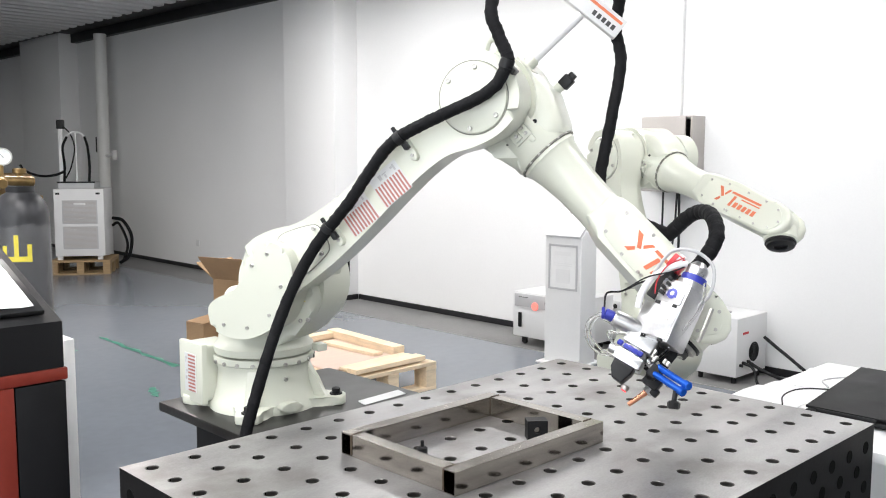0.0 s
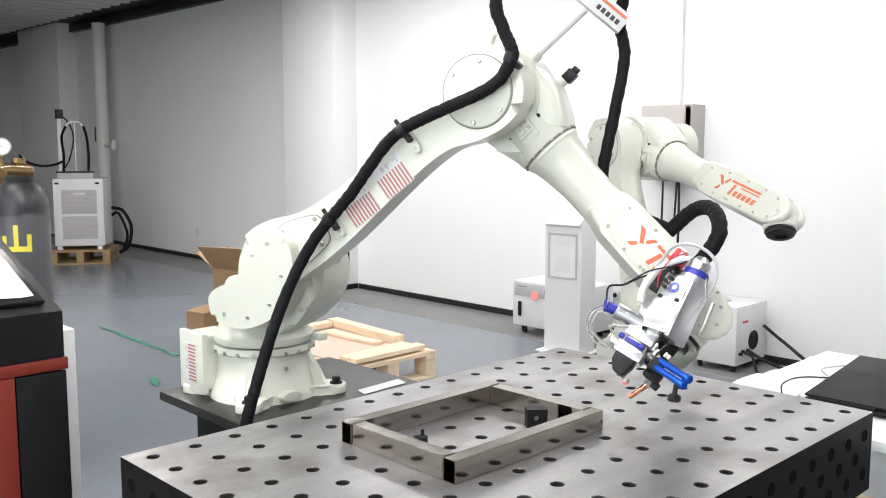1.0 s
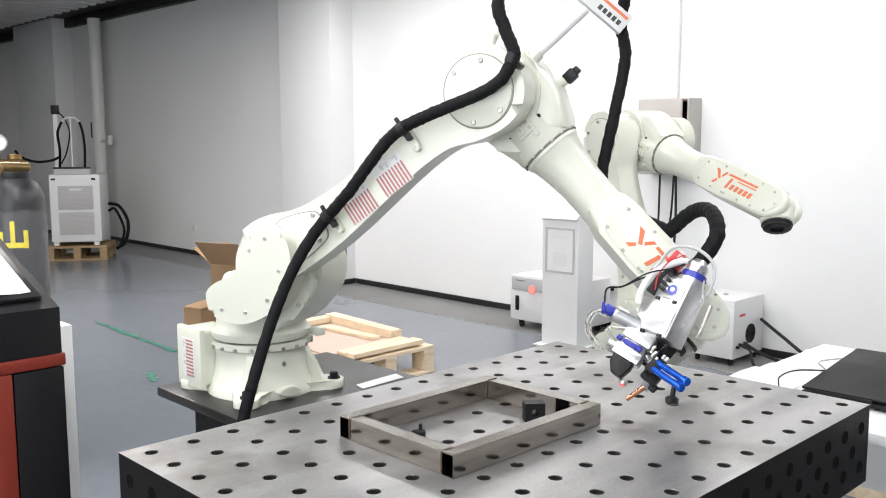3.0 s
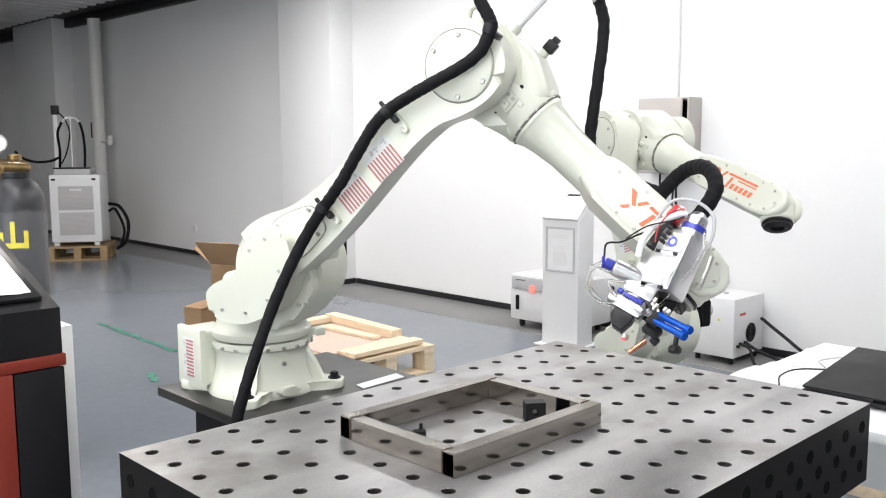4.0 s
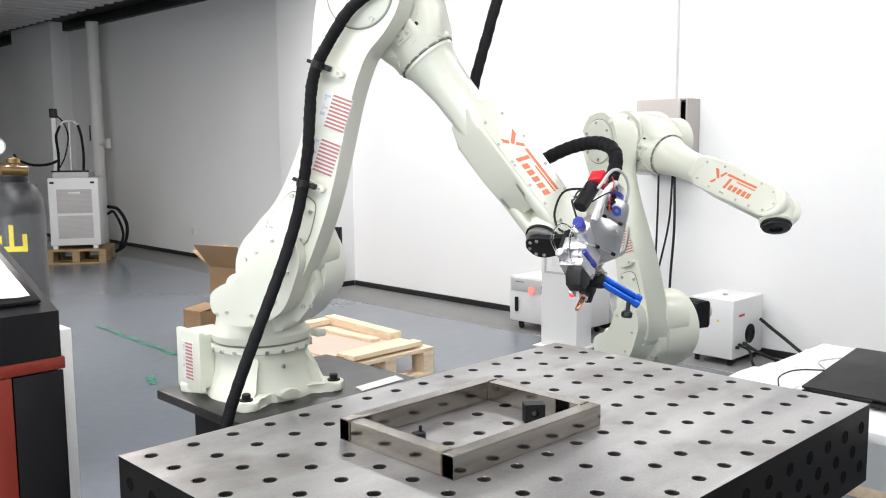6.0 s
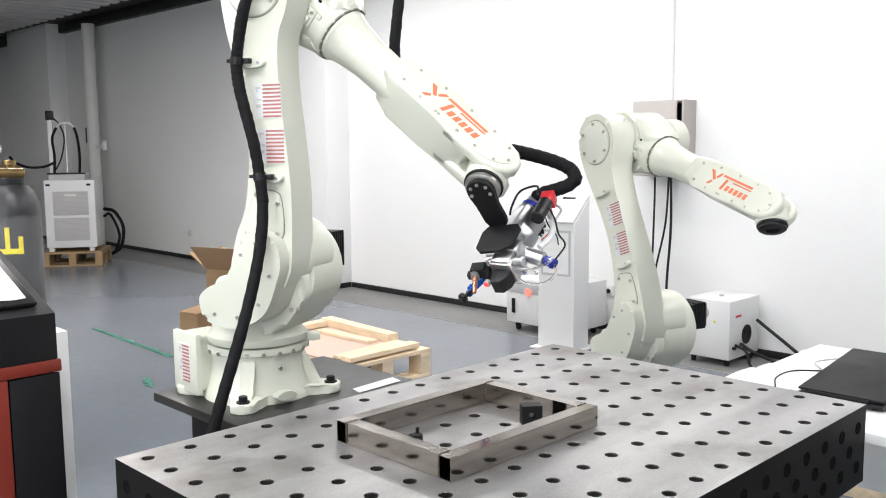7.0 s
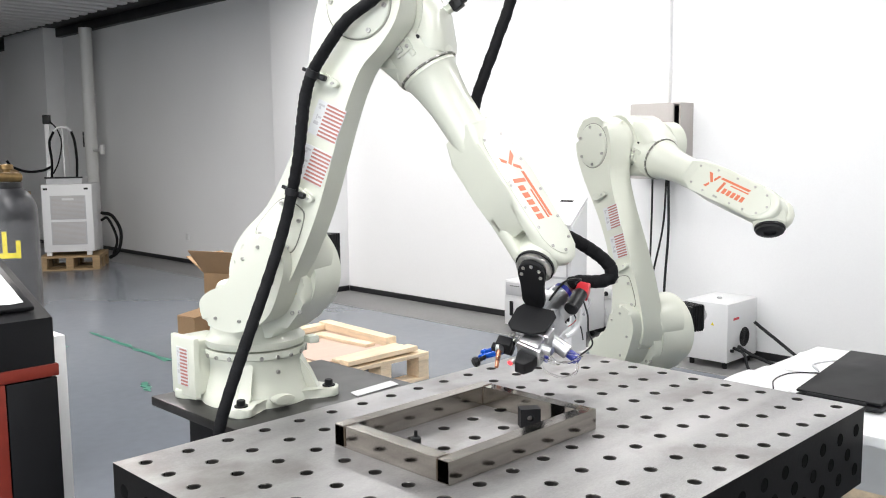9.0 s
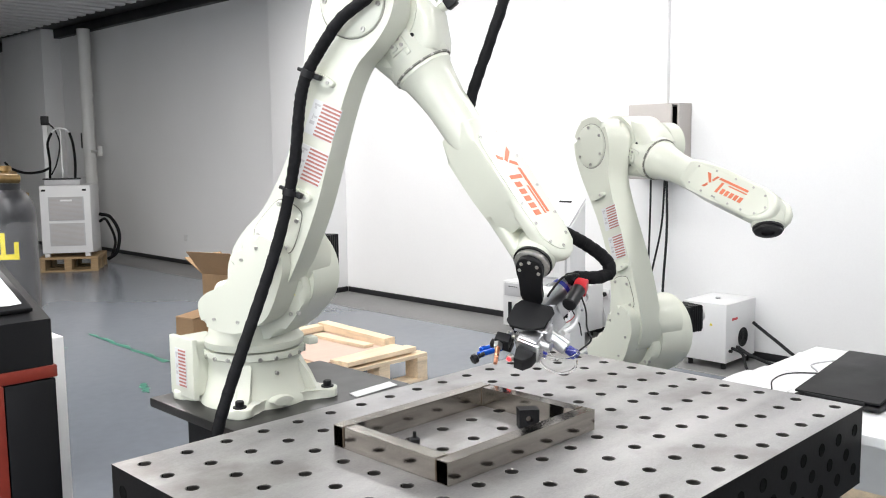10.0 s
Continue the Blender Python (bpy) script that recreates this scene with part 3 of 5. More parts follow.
part("desktop", box(B(), (0.0, 0.0, 0.715), (0.95, 1.30, 0.745), 0.004), WHITE, th)
for x in (0.04, 0.88):
    for y in (0.05, 1.22):
        part("leg", box(B(), (x, y, 0), (x + 0.03, y + 0.03, 0.715), 0.003), GREY, th)
part("back_panel", box(B(), (0.89, 0.09, 0.25), (0.905, 1.2, 0.715), 0.002), WHITE, th)


def paper_sheet(m, lift, label):
    bm = B()
    nx, ny = 8, 6
    g = [[bm.verts.new((0.297 * i / nx, 0.21 * j / ny, 0.004 + lift * math.sin(math.pi * i / nx) * (0.4 + 0.6 * j / ny) + 0.002 * noise.noise((i * 0.7, j * 0.7, lift * 90)))) for j in range(ny + 1)] for i in range(nx + 1)]
    for i in range(nx):
        for j in range(ny):
            bm.faces.new((g[i][j], g[i + 1][j], g[i + 1][j + 1], g[i][j + 1]))
    top = bmesh.ops.extrude_face_region(bm, geom=list(bm.faces))
    bmesh.ops.translate(bm, verts=[e for e in top["geom"] if isinstance(e, bmesh.types.BMVert)], vec=(0, 0, 0.0012))
    return tagged(part("paper", bm, PAPER, None, "", m), label, "paper", "papers")


paper_sheet(pose(1.86, -0.70, 0.744, 0, 0, 8), 0.010, "slightly curled white paper sheet on the desk")
paper_sheet(pose(2.13, -0.74, 0.752, 0, 0, 14), 0.008, "slightly curled white paper sheet on the desk")
paper_sheet(pose(1.74, -0.66, 0.7455, 0, 0, 3), 0.006, "slightly curled white paper sheet on the desk")
th = thing("notebook_computer", pose(1.80, -0.94, 0.7485, 0, 0, 1), "half-open black notebook computer lying on the desk", "computer")
part("keyboard_base", box(B(), (0.0, 0.0, 0.003), (0.42, 0.245, 0.018), 0.005), PLASTIC, th)
bm = B()
for i in range(12):
    for j in range(5):
        box(bm, (0.05 + 0.028 * i, 0.03 + 0.027 * j, 0.018), (0.073 + 0.028 * i, 0.052 + 0.027 * j, 0.0205))
tagged(part("key", bm, BLACK, th), kind="stuff")
lid = part("lid", box(B(), (0.0, 0.001, 0.0), (0.44, 0.244, 0.008), 0.003), BLACK, th, m=pose(0.004, 0, 0.022, 0, -5.5, 0))
part("screen", box(B(), (0.02, 0.016, -0.0012), (0.42, 0.230, -0.0002)), PLASTIC, lid)
part("hinge", rod(B(), (0.004, 0.04, 0.020), (0.004, 0.21, 0.020), 0.006), BLACK, th)
for x in (0.03, 0.385):
    for y in (0.03, 0.215):
        part("rubber_foot", box(B(), (x - 0.01, y - 0.006, -0.003), (x + 0.01, y + 0.006, 0.0035)), BLACK, th)
bm = B()
tube(bm, [(1.80, -0.625, 0.764), (1.86, -0.60, 0.776), (1.95, -0.605, 0.780), (2.03, -0.65, 0.775), (2.06, -0.69, 0.772)], 0.0022, 8)
tagged(part("usb_cable", bm, PLASTIC), "thin black cable looping over the papers", "cable")
bm = B()
tube(bm, [(2.10, -0.64, 0.765), (2.16, -0.60, 0.772), (2.28, -0.66, 0.772), (2.3, -0.76, 0.768), (2.2, -0.80, 0.768)], 0.003, 8)
tagged(part("usb_cable", bm, GREY), "thin grey cable looping over the papers", "cable")
bm = B()
box(bm, (3.0, -0.75, 0.0), (3.10, -0.35, 0.09), 0.004)
tagged(part("timber_block", bm, PINE), "pale timber block on the floor under the desk", "timber")

# paper strip on the pedestal plate
bm = B()
prism(bm, [(0.93, 0.312), (1.112, 0.324), (1.124, 0.376), (0.942, 0.362)], (0.85 - 0.0886 - 0.023) + 0.001, (0.85 - 0.0886 - 0.023) + 0.003, "z")
tagged(part("paper_strip", bm, PAPER), "narrow white paper strip lying on the steel plate", "paper")

# ---- pallet with boards ----
def pallet(m, w, d, wood, label):
    th = thing("pallet", m, label, "pallet", "pallets")
    n = 7
    for k in range(n):
        y = (d - 0.10) * k / (n - 1)
        part("deck_board", box(B(), (0, y, 0.158), (w, y + 0.098, 0.182), 0.002, segs=1), wood, th)
    for y in (0.0, d / 2 - 0.06, d - 0.12):
        part("bottom_board", box(B(), (0, y, 0), (w, y + 0.12, 0.022), 0.002, segs=1), wood, th)
    for x in (0.0, w / 2 - 0.045, w - 0.09):
        part("stringer", box(B(), (x, 0, 0.134), (x + 0.09, d, 0.1575), 0.002, segs=1), wood, th)
        for y in (0.0, d / 2 - 0.06, d - 0.12):
            part("block", box(B(), (x + 0.001, y + 0.001, 0.0225), (x + 0.089, y + 0.119, 0.1335), 0.002, segs=1), wood, th)
    return th


pallet(pose(2.430, 2.320, 0), 0.74, 1.15, PINE, "pale new wooden pallet with loose boards on it")
bm = B()
box(bm, (0, 0, 0), (0.60, 0.78, 0.012), 0.001, segs=1)
tagged(part("plywood_panel", bm, PLY, None, "", pose(2.480, 2.540, 0.183, 0, 0, -2)), "reddish plywood panel lying on the pallet", "plywood")


def board(m, length, w, h, label):
    bm = B()
    box(bm, (0, 0, 0), (length, w, h), 0.002, segs=1)
    return tagged(part("board", bm, PINE, None, "", m), label, "board", "boards")


board(pose(2.520, 2.340, 0.196, 0, 0, 1), 0.58, 0.09, 0.030, "pale pine board lying across the pallet")
board(pose(2.540, 2.440, 0.196, 0, 0, 4), 0.56, 0.09, 0.018, "pale pine board lying across the pallet")
board(pose(3.130, 2.590, 0.196, 0, 0, 86), 0.80, 0.09, 0.055, "thick pale pine board along the back of the pallet")
board(pose(3.000, 2.660, 0.196, 0, 0, 92), 0.55, 0.08, 0.022, "thin pale pine board lying on the plywood")
board(pose(2.460, 3.300, 0.196, 0, 0, 2), 0.70, 0.09, 0.040, "pale pine board across the far end of the pallet")

# ---- cardboard boxes ----
def carton(m, w, d, h, flaps, label):
    th = thing("cardboard_box", m, label, "box", "cardboard boxes")
    t = 0.006
    for lo, hi in (((0, 0, 0), (w, t, h)), ((0, d - t, 0), (w, d, h)), ((0, t, 0), (t, d - t, h)), ((w - t, t, 0), (w, d - t, h)), ((t, t, 0), (w - t, d - t, t))):
        part("panel", box(B(), lo, hi, 0.0015, segs=1), CARD, th)
    for fm, fl, fw in flaps:
        part("flap", box(B(), (0, 0, 0), (fl, fw, 0.005), 0.001, segs=1), CARD, th, m=fm)
    return th


carton(pose(2.78, 3.84, 0.0, 0, 0, 20), 0.42, 0.40, 0.58,
       [(pose(0.0, 0.0, 0.58, 0, 48, 0) @ pose(-0.25, 0, 0), 0.25, 0.40),
        (pose(0.0, 0.40, 0.58, 35, 0, 0), 0.42, 0.20),
        (pose(0.42, 0.0, 0.58, 0, -25, 0), 0.20, 0.40)], "opened brown cardboard box with raised flaps on the floor")
carton(pose(2.50, 4.12, 0.0, 0, 0, 10), 0.22, 0.20, 0.26, [(pose(0, 0, 0.262, 0, -6, 0), 0.21, 0.20)], "small brown cardboard box beside the open one")
bm = B()
prism(bm, blob([(-0.10, 0), (-0.06, 0.10), (0.0, 0.16), (0.05, 0.11), (0.11, 0.0)], 5), -0.08, 0.08, "y", 0.03)
tagged(part("plastic_wrap", bm, CLEAR, None, "", pose(2.92, 4.05, 0.60, 0, 0, 30)), "crumpled clear plastic wrap sticking out of the open box", "plastic wrap")

# ---- chiller on its pallet in the dim part of the hall ----
CH = pose(3.48, 9.61, 0, 0, 0, -33)
pallet(CH @ pose(-0.03, 0.0, 0), 0.72, 0.72, PINE_OLD, "brown worn wooden pallet under the cooling unit")
th = thing("cooling_unit", CH @ pose(0.03, 0.05, 0.183), "white cooling unit with grey grille panels on a pallet", "chiller")
part("body", box(B(), (0.0, 0.0, 0.05), (0.60, 0.62, 0.90), 0.010), WHITE, th)
for z0, z1 in ((0.14, 0.43), (0.46, 0.76)):
    gp = part("grille_panel", box(B(), (0.10, -0.006, z0), (0.52, 0.001, z1), 0.003), GREY, th, "light grey grille panel")
    bm = B()
    for k in range(18):
        z = z0 + 0.015 + (z1 - z0 - 0.03) * k / 17
        box(bm, (0.115, -0.0085, z), (0.505, -0.006, z + 0.006))
    part("slats", bm, CABGREY, gp)
part("badge", box(B(), (0.24, -0.011, 0.70), (0.38, -0.006, 0.725), 0.002), WHITE, th)
for x in (0.05, 0.53):
    part("foot", box(B(), (x - 0.03, 0.02, 0.0), (x + 0.03, 0.09, 0.05), 0.004), WHITE, th)
    part("latch", box(B(), (x - 0.025, -0.005, 0.83), (x + 0.025, 0.001, 0.855), 0.002), PLASTIC, th)
    part("rear_foot", box(B(), (x - 0.03, 0.53, 0.0), (x + 0.03, 0.60, 0.05), 0.004), WHITE, th)
part("side_vent", box(B(), (-0.005, 0.25, 0.68), (0.001, 0.34, 0.80), 0.002), BLACK, th)
part("top_tray", box(B(), (0.05, 0.06, 0.90), (0.48, 0.5, 0.985), 0.006), GREY, th)
bm = B()
box(bm, (0.04, 0.05, 0.972), (0.49, 0.075, 0.992), 0.003)
part("tray_rim", bm, PLASTIC, th)
for x in (0.10, 0.40):
    bm = B()
    tube(bm, [(x, 0.2, 0.98), (x + 0.01, 0.2, 1.2), (x - 0.005, 0.2, 1.42), (x + (0.05 if x < 0.2 else -0.04), 0.2, 1.56)], 0.016, 8)
    part("hose", bm, RUBBER, th, "black coolant hose")
bm = B()
tube(bm, [(0.14, 0.2, 1.54), (0.19, 0.2, 1.60), (0.25, 0.2, 1.615), (0.32, 0.2, 1.60), (0.37, 0.2, 1.54)], 0.013, 8)
rod(bm, (0.255, 0.2, 0.98), (0.255, 0.2, 1.61), 0.010)
part("white_arch", bm, WHITE, th, "white plastic tube arch")
bm = B()
tube(bm, [(0.10, 0.25, 1.12), (-0.02, 0.25, 1.07), (-0.2, 0.25, 1.06), (-0.35, 0.2, 1.12), (-0.42, 0.2, 1.2)], 0.016, 8)
part("hose", bm, RUBBER, th)
bm = B()
tube(bm, [(0.62, 0.5, 0.50), (0.76, 0.45, 0.46), (0.86, 0.45, 0.25), (0.82, 0.45, 0.0), (0.70, 0.5, -0.10)], 0.022, 8)
tube(bm, [(0.61, 0.55, 0.40), (0.70, 0.5, 0.42), (0.80, 0.5, 0.15), (0.74, 0.5, -0.08)], 0.018, 8)
part("drain_hose", bm, RUBBER, th, "black hose hanging at the side")

th = thing("equipment_post", CH @ pose(-0.05, 0.75, 0), "white upright post with a black box on top", "post")
part("post", box(B(), (0.015, 0.015, 0.012), (0.075, 0.075, 1.85), 0.006), WHITE, th)
part("box", box(B(), (0.0, 0.0, 1.85), (0.09, 0.085, 1.97), 0.008), PLASTIC, th, "black box")
part("foot_plate", box(B(), (-0.08, -0.08, 0), (0.17, 0.17, 0.012), 0.003), WHITE, th)
bm = B()
tube(bm, [(0.085, 0.04, 1.88), (0.17, 0.02, 1.78), (0.22, 0.0, 1.6), (0.17, 0.0, 1.35), (0.10, -0.01, 1.2)], 0.010, 8)
part("lead", bm, PLASTIC, th)
# stacked worn timber and boxes behind
for i, (x, y, z, w, h, dz) in enumerate(((3.35, 10.9, 0.0, 0.55, 0.55, 10), (3.38, 10.95, 0.552, 0.50, 0.40, -6), (3.40, 10.98, 0.954, 0.42, 0.30, 14), (2.75, 10.8, 0.0, 0.5, 0.62, 4), (2.78, 10.85, 0.622, 0.40, 0.5, -12))):
    bm = B()
    box(bm, (0, 0, 0), (w, 0.45, h), 0.006)
    box(bm, (-0.006, 0.05, h * 0.62), (w + 0.006, 0.12, h * 0.72), 0.002)
    tagged(part("packing_case", bm, PINE_OLD, None, "", pose(x, y, z, 0, 0, dz)), "brown packing case stacked in the dim corner", "packing case", "packing cases")
# round white drain pipe on the wall
th = thing("drain_pipe", pose(5.02, 11.50, 0), "thick white vertical pipe in front of the wall", "pipe")
part("pipe", rod(B(), (0, 0, LEDGE_Z), (0, 0, 3.30), 0.092, seg=28), PIPE, th)
for z in (0.9, 2.3):
    part("pipe_clip", lathe(B(), [(0.093, z), (0.101, z), (0.101, z + 0.05), (0.093, z + 0.05)], seg=28), PIPE, th)
bm = B()
rod(bm, (0.0, -0.07, 1.50), (0.0, -0.36, 1.50), 0.022)
rod(bm, (0.0, -0.36, 1.44), (0.0, -0.36, 1.58), 0.038)
part("branch", bm, PIPE, th)
bm = B()
box(bm, (-0.05, -0.05, 0), (0.05, 0.05, 0.24), 0.01)
tagged(part("wall_box", bm, PLASTIC, None, "", pose(5.199, 12.05, 1.55)), "small black box on the wall beside the pipe", "wall box")

# ---- gas cylinders ----
def gas_cylinder(m, sign, label):
    th = thing("gas_cylinder", m, label, "gas cylinder", "gas cylinders")
    r = 0.114
    bm = B()
    lathe(bm, [(0, 0.012), (0.085, 0.0), (0.108, 0.012), (r, 0.04), (r, 1.235), (0.111, 1.27), (0.098, 1.31), (0.074, 1.342), (0.045, 1.36), (0.036, 1.365), (0.036, 1.385), (0, 1.385)], seg=40)
    part("bottle", bm, BOTTLE, th)
    bm = B()
    lathe(bm, [(0.037, 1.352), (0.056, 1.352), (0.058, 1.357), (0.058, 1.378), (0.052, 1.383), (0.037, 1.383)], seg=28)
    part("neck_ring", bm, BOTTLE, th)
    bm = B()
    rod(bm, (0, 0, 1.38), (0, 0, 1.43), 0.018)
    rod(bm, (0, 0, 1.40), (0.0, -0.07, 1.40), 0.013)
    rod(bm, (0, 0, 1.43), (0, 0, 1.455), 0.028, bevel=0.004)
    part("valve", bm, BRASS, th, "brass valve")
    if sign:
        def stroke(a0, a1, z0, z1):
            bm = B()
            n = 6
            rows = []
            for k in range(n + 1):
                a = a0 + (a1 - a0) * k / n
                rows.append([bm.verts.new((rr * math.cos(a), rr * math.sin(a), z)) for rr, z in ((r + 0.0015, z0), (r + 0.0015, z1), (r - 0.001, z1), (r - 0.001, z0))])
            for a, b in zip(rows[:-1], rows[1:]):
                for k in range(4):
                    bm.faces.new((a[k], b[k], b[(k + 1) % 4], a[(k + 1) % 4]))
            bm.faces.new(rows[0][::-1])
            bm.faces.new(rows[-1])
            part("painted_stroke", bm, YELLOW, th, "yellow paint stroke")
        c = sign
        stroke(c - 0.09, c + 0.07, 1.075, 1.175)
        stroke(c - 0.52, c - 0.36, 1.055, 1.130)
        stroke(c + 0.36, c + 0.52, 1.060, 1.135)
        stroke(c - 0.48, c + 0.48, 1.062, 1.084)
        stroke(c - 0.10, c + 0.16, 0.985, 1.005)
        stroke(c - 0.18, c - 0.06, 0.870, 0.975)
    # crumpled clear film round the bottle
    bm = B()
    rows = []
    for i in range(15):
        z = 0.35 + 0.069 * i
        row = []
        for k in range(30):
            a = 2 * math.pi * k / 30
            rr = (r if z < 1.22 else r - (z - 1.22) * 0.45) + 0.004 + 0.011 * abs(noise.noise((3.1 * math.cos(a) + 9 * m.translation.x, 3.1 * math.sin(a), 9 * z)))
            row.append(bm.verts.new((rr * math.cos(a), rr * math.sin(a), z)))
        rows.append(row)
    for ra, rb in zip(rows[:-1], rows[1:]):
        for k in range(30):
            bm.faces.new((ra[k], ra[(k + 1) % 30], rb[(k + 1) % 30], rb[k]))
    film = part("plastic_film", bm, FILM, th, "crumpled clear plastic film", sharp=25)
    film.visible_shadow = False
    return th


cyl_a = pose(0.594, 2.237, 0)
gas_cylinder(cyl_a, radians(-121), "dark grey steel gas cylinder with a yellow painted character")
gas_cylinder(pose(0.33, 2.40, 0), 0, "dark grey steel gas cylinder with a brass regulator")
th = thing("gas_regulator", pose(0.47, 2.17, 1.40), "brass gas regulator with a round dial on the cylinder valve", "regulator")
bm = B()
rod(bm, (0.145, -0.04, 0.0), (-0.06, -0.03, 0.01), 0.020, bevel=0.004)
rod(bm, (0.0, -0.03, 0.0), (0.0, -0.10, -0.005), 0.032, 0.022, bevel=0.004)
rod(bm, (0.02, -0.03, 0.0), (0.02, -0.03, 0.07), 0.008)
part("body", bm, BRASS, th)
gm = Matrix.Translation((0.02, -0.05, 0.105)) @ Matrix.Rotation(radians(90), 4, "X") @ Matrix.Rotation(radians(-22), 4, "Y") @ Matrix.Scale(0.65, 4)
bm = B()
lathe(bm, [(0, -0.024), (0.050, -0.024), (0.056, -0.016), (0.056, 0.008), (0.049, 0.008), (0.049, 0.0), (0, 0.0)], gm, 30)
part("gauge_case", bm, BOLT, th, "chromed gauge case")
part("dial", lathe(B(), [(0, 0.0012), (0.048, 0.0012), (0.048, 0.0005), (0, 0.0005)], gm, 30), PAPER, th, "white dial")
bm = B()
box(bm, (-0.0015, -0.008, 0.002), (0.0015, 0.036, 0.003), 0.0, gm @ Matrix.Rotation(0.7, 4, "Z"))
part("needle", bm, INK, th)
bm = B()
rod(bm, (-0.02, -0.05, 0.03), (-0.16, -0.13, -0.10), 0.012)
part("outlet", bm, ALU, th)

# ---- black and red operator console ----
th = thing("operator_console", pose(-0.42, 0.876, 0), "black operator console with red trim and a sloping top", "console")
W2, D2 = 0.65, 0.50
bm = B()
prism(bm, [(0.0, 0.88), (0.0, 1.02), (D2, 1.20), (D2, 0.88)], 0.0, W2, "x", 0.006)
part("upper_body", bm, BLACK, th)
part("lower_body", box(B(), (0.01, 0.015, 0.05), (W2 - 0.005, D2, 0.876), 0.006), BLACK, th)
part("red_band", box(B(), (-0.002, -0.004, 0.842), (W2 + 0.008, D2 - 0.05, 0.879), 0.004), PANELRED, th, "red painted band")
part("red_post", box(B(), (0.40, -0.004, 0.05), (0.502, 0.02, 0.841), 0.004), PANELRED, th, "red painted post")
part("door", box(B(), (0.506, 0.0, 0.06), (W2 + 0.002, 0.016, 0.838), 0.003), BLACK, th)
part("plinth", box(B(), (0.02, 0.03, 0.0), (W2 - 0.02, D2 - 0.02, 0.05)), BLACK, th)
sl = math.atan2(0.18, D2)
mm = Matrix.Translation((0, 0, 1.02)) @ Matrix.Rotation(sl, 4, "X")
part("document_tray", box(B(), (0.22, 0.05, 0.002), (W2 - 0.035, 0.42, 0.016), 0.004, mm), PLASTIC, th, "thin black tray")
bm = B()
nx, ny = 10, 8
g = [[bm.verts.new(mm @ Vector((0.25 + 0.34 * i / nx, 0.075 + 0.31 * j / ny, 0.020 + 0.006 * noise.noise((i * 0.5, j * 0.6, 3))))) for j in range(ny + 1)] for i in range(nx + 1)]
for i in range(nx):
    for j in range(ny):
        bm.faces.new((g[i][j], g[i + 1][j], g[i + 1][j + 1], g[i][j + 1]))
top = bmesh.ops.extrude_face_region(bm, geom=list(bm.faces))
bmesh.ops.translate(bm, verts=[e for e in top["geom"] if isinstance(e, bmesh.types.BMVert)], vec=(0, 0, 0.002))
tagged(part("document_sleeve", bm, PAPER, None, "", pose(-0.42, 0.876, 0)), "white papers in a shiny sleeve on the console", "papers")
bm = B()
tube(bm, [(-0.05, 1.40, 1.235), (0.02, 1.32, 1.235), (0.07, 1.27, 1.215), (0.09, 1.20, 1.16)], 0.010, 8)
tagged(part("console_cable", bm, PLASTIC), "black cable lying over the top of the console", "cable")
bm = B()
box(bm, (0.262, 1.00, 0.0), (0.312, 1.36, 0.935), 0.004)
tagged(part("side_cabinet", bm, WHITE), "narrow white cabinet side beside the black console", "cabinet")

# ---- robots ----
A1, D1, A2, A3, DY = 0.15, 0.430, 0.77, 0.805, 0.048
LOW = 0.023  # the base plate lies this far under the joint origin


def rot(axis, a):
    return Matrix.Rotation(a, 4, axis)


def links(q):
    """Poses of the six moving links in the robot's own space, for joint angles in degrees."""
    q = [radians(a) for a in q]
    m1 = rot("Z", q[0])
    m2 = m1 @ Matrix.Translation((A1, 0, D1)) @ rot("Y", q[1])
    m3 = m2 @ Matrix.Translation((0, 0, A2)) @ rot("Y", q[2])
    m4 = m3 @ Matrix.Translation((0, DY, 0)) @ rot("X", q[3])
    m5 = m4 @ Matrix.Translation((A3, 0, 0)) @ rot("Y", q[4])
    m6 = m5 @ rot("X", q[5])
    return m1, m2, m3, m4, m5, m6


BOLT_MESH = None


def bolt_mesh():
    global BOLT_MESH
    if BOLT_MESH is None:
        bm = B()
        lathe(bm, [(0, -0.002), (0.0068, -0.002), (0.0068, 0.0035), (0.0058, 0.0045), (0.0036, 0.0045), (0.0036, 0.0015), (0, 0.0015)], seg=12)
        BOLT_MESH = mesh_of("bolt", bm, BOLT)
    return BOLT_MESH


def bolts(parent, spots, m):
    for s in spots:
        part("bolt", bolt_mesh(), None, parent, m=m(s))


def sticker(parent, x0, x1, z0, z1, y, rows, m=None):
    """A warning sticker on a face that looks along -y: silver ground, red bars of writing, a small drawing."""
    bm = B()
    box(bm, (x0, y - 0.0012, z0), (x1, y + 0.002, z1))
    st = part("sticker", bm, LABEL, parent, "silver warning sticker with red lines of small print", m)
    xs = x0 + (x1 - x0) * 0.34
    bm = B()
    step = (z1 - z0) / rows
    for k in range(rows):
        za = z0 + step * (k + 0.22)
        box(bm, (xs, y - 0.0022, za), (x1 - 0.001, y - 0.0010, za + step * 0.5))
    tagged(part("small_print", bm, STRIPE, st), kind="stuff")
    bm = B()
    w = xs - x0
    for k, (a, b, c, d) in enumerate(((0.25, 0.30, 0.75, 0.40), (0.35, 0.44, 0.45, 0.60), (0.5, 0.5, 0.85, 0.56), (0.2, 0.84, 0.8, 0.90), (0.3, 0.75, 0.5, 0.83))):
        box(bm, (x0 + a * w, y - 0.0020, z0 + b * (z1 - z0)), (x0 + c * w, y - 0.0011, z0 + d * (z1 - z0)))
    tagged(part("drawing", bm, GREY, st), kind="stuff")
    return st


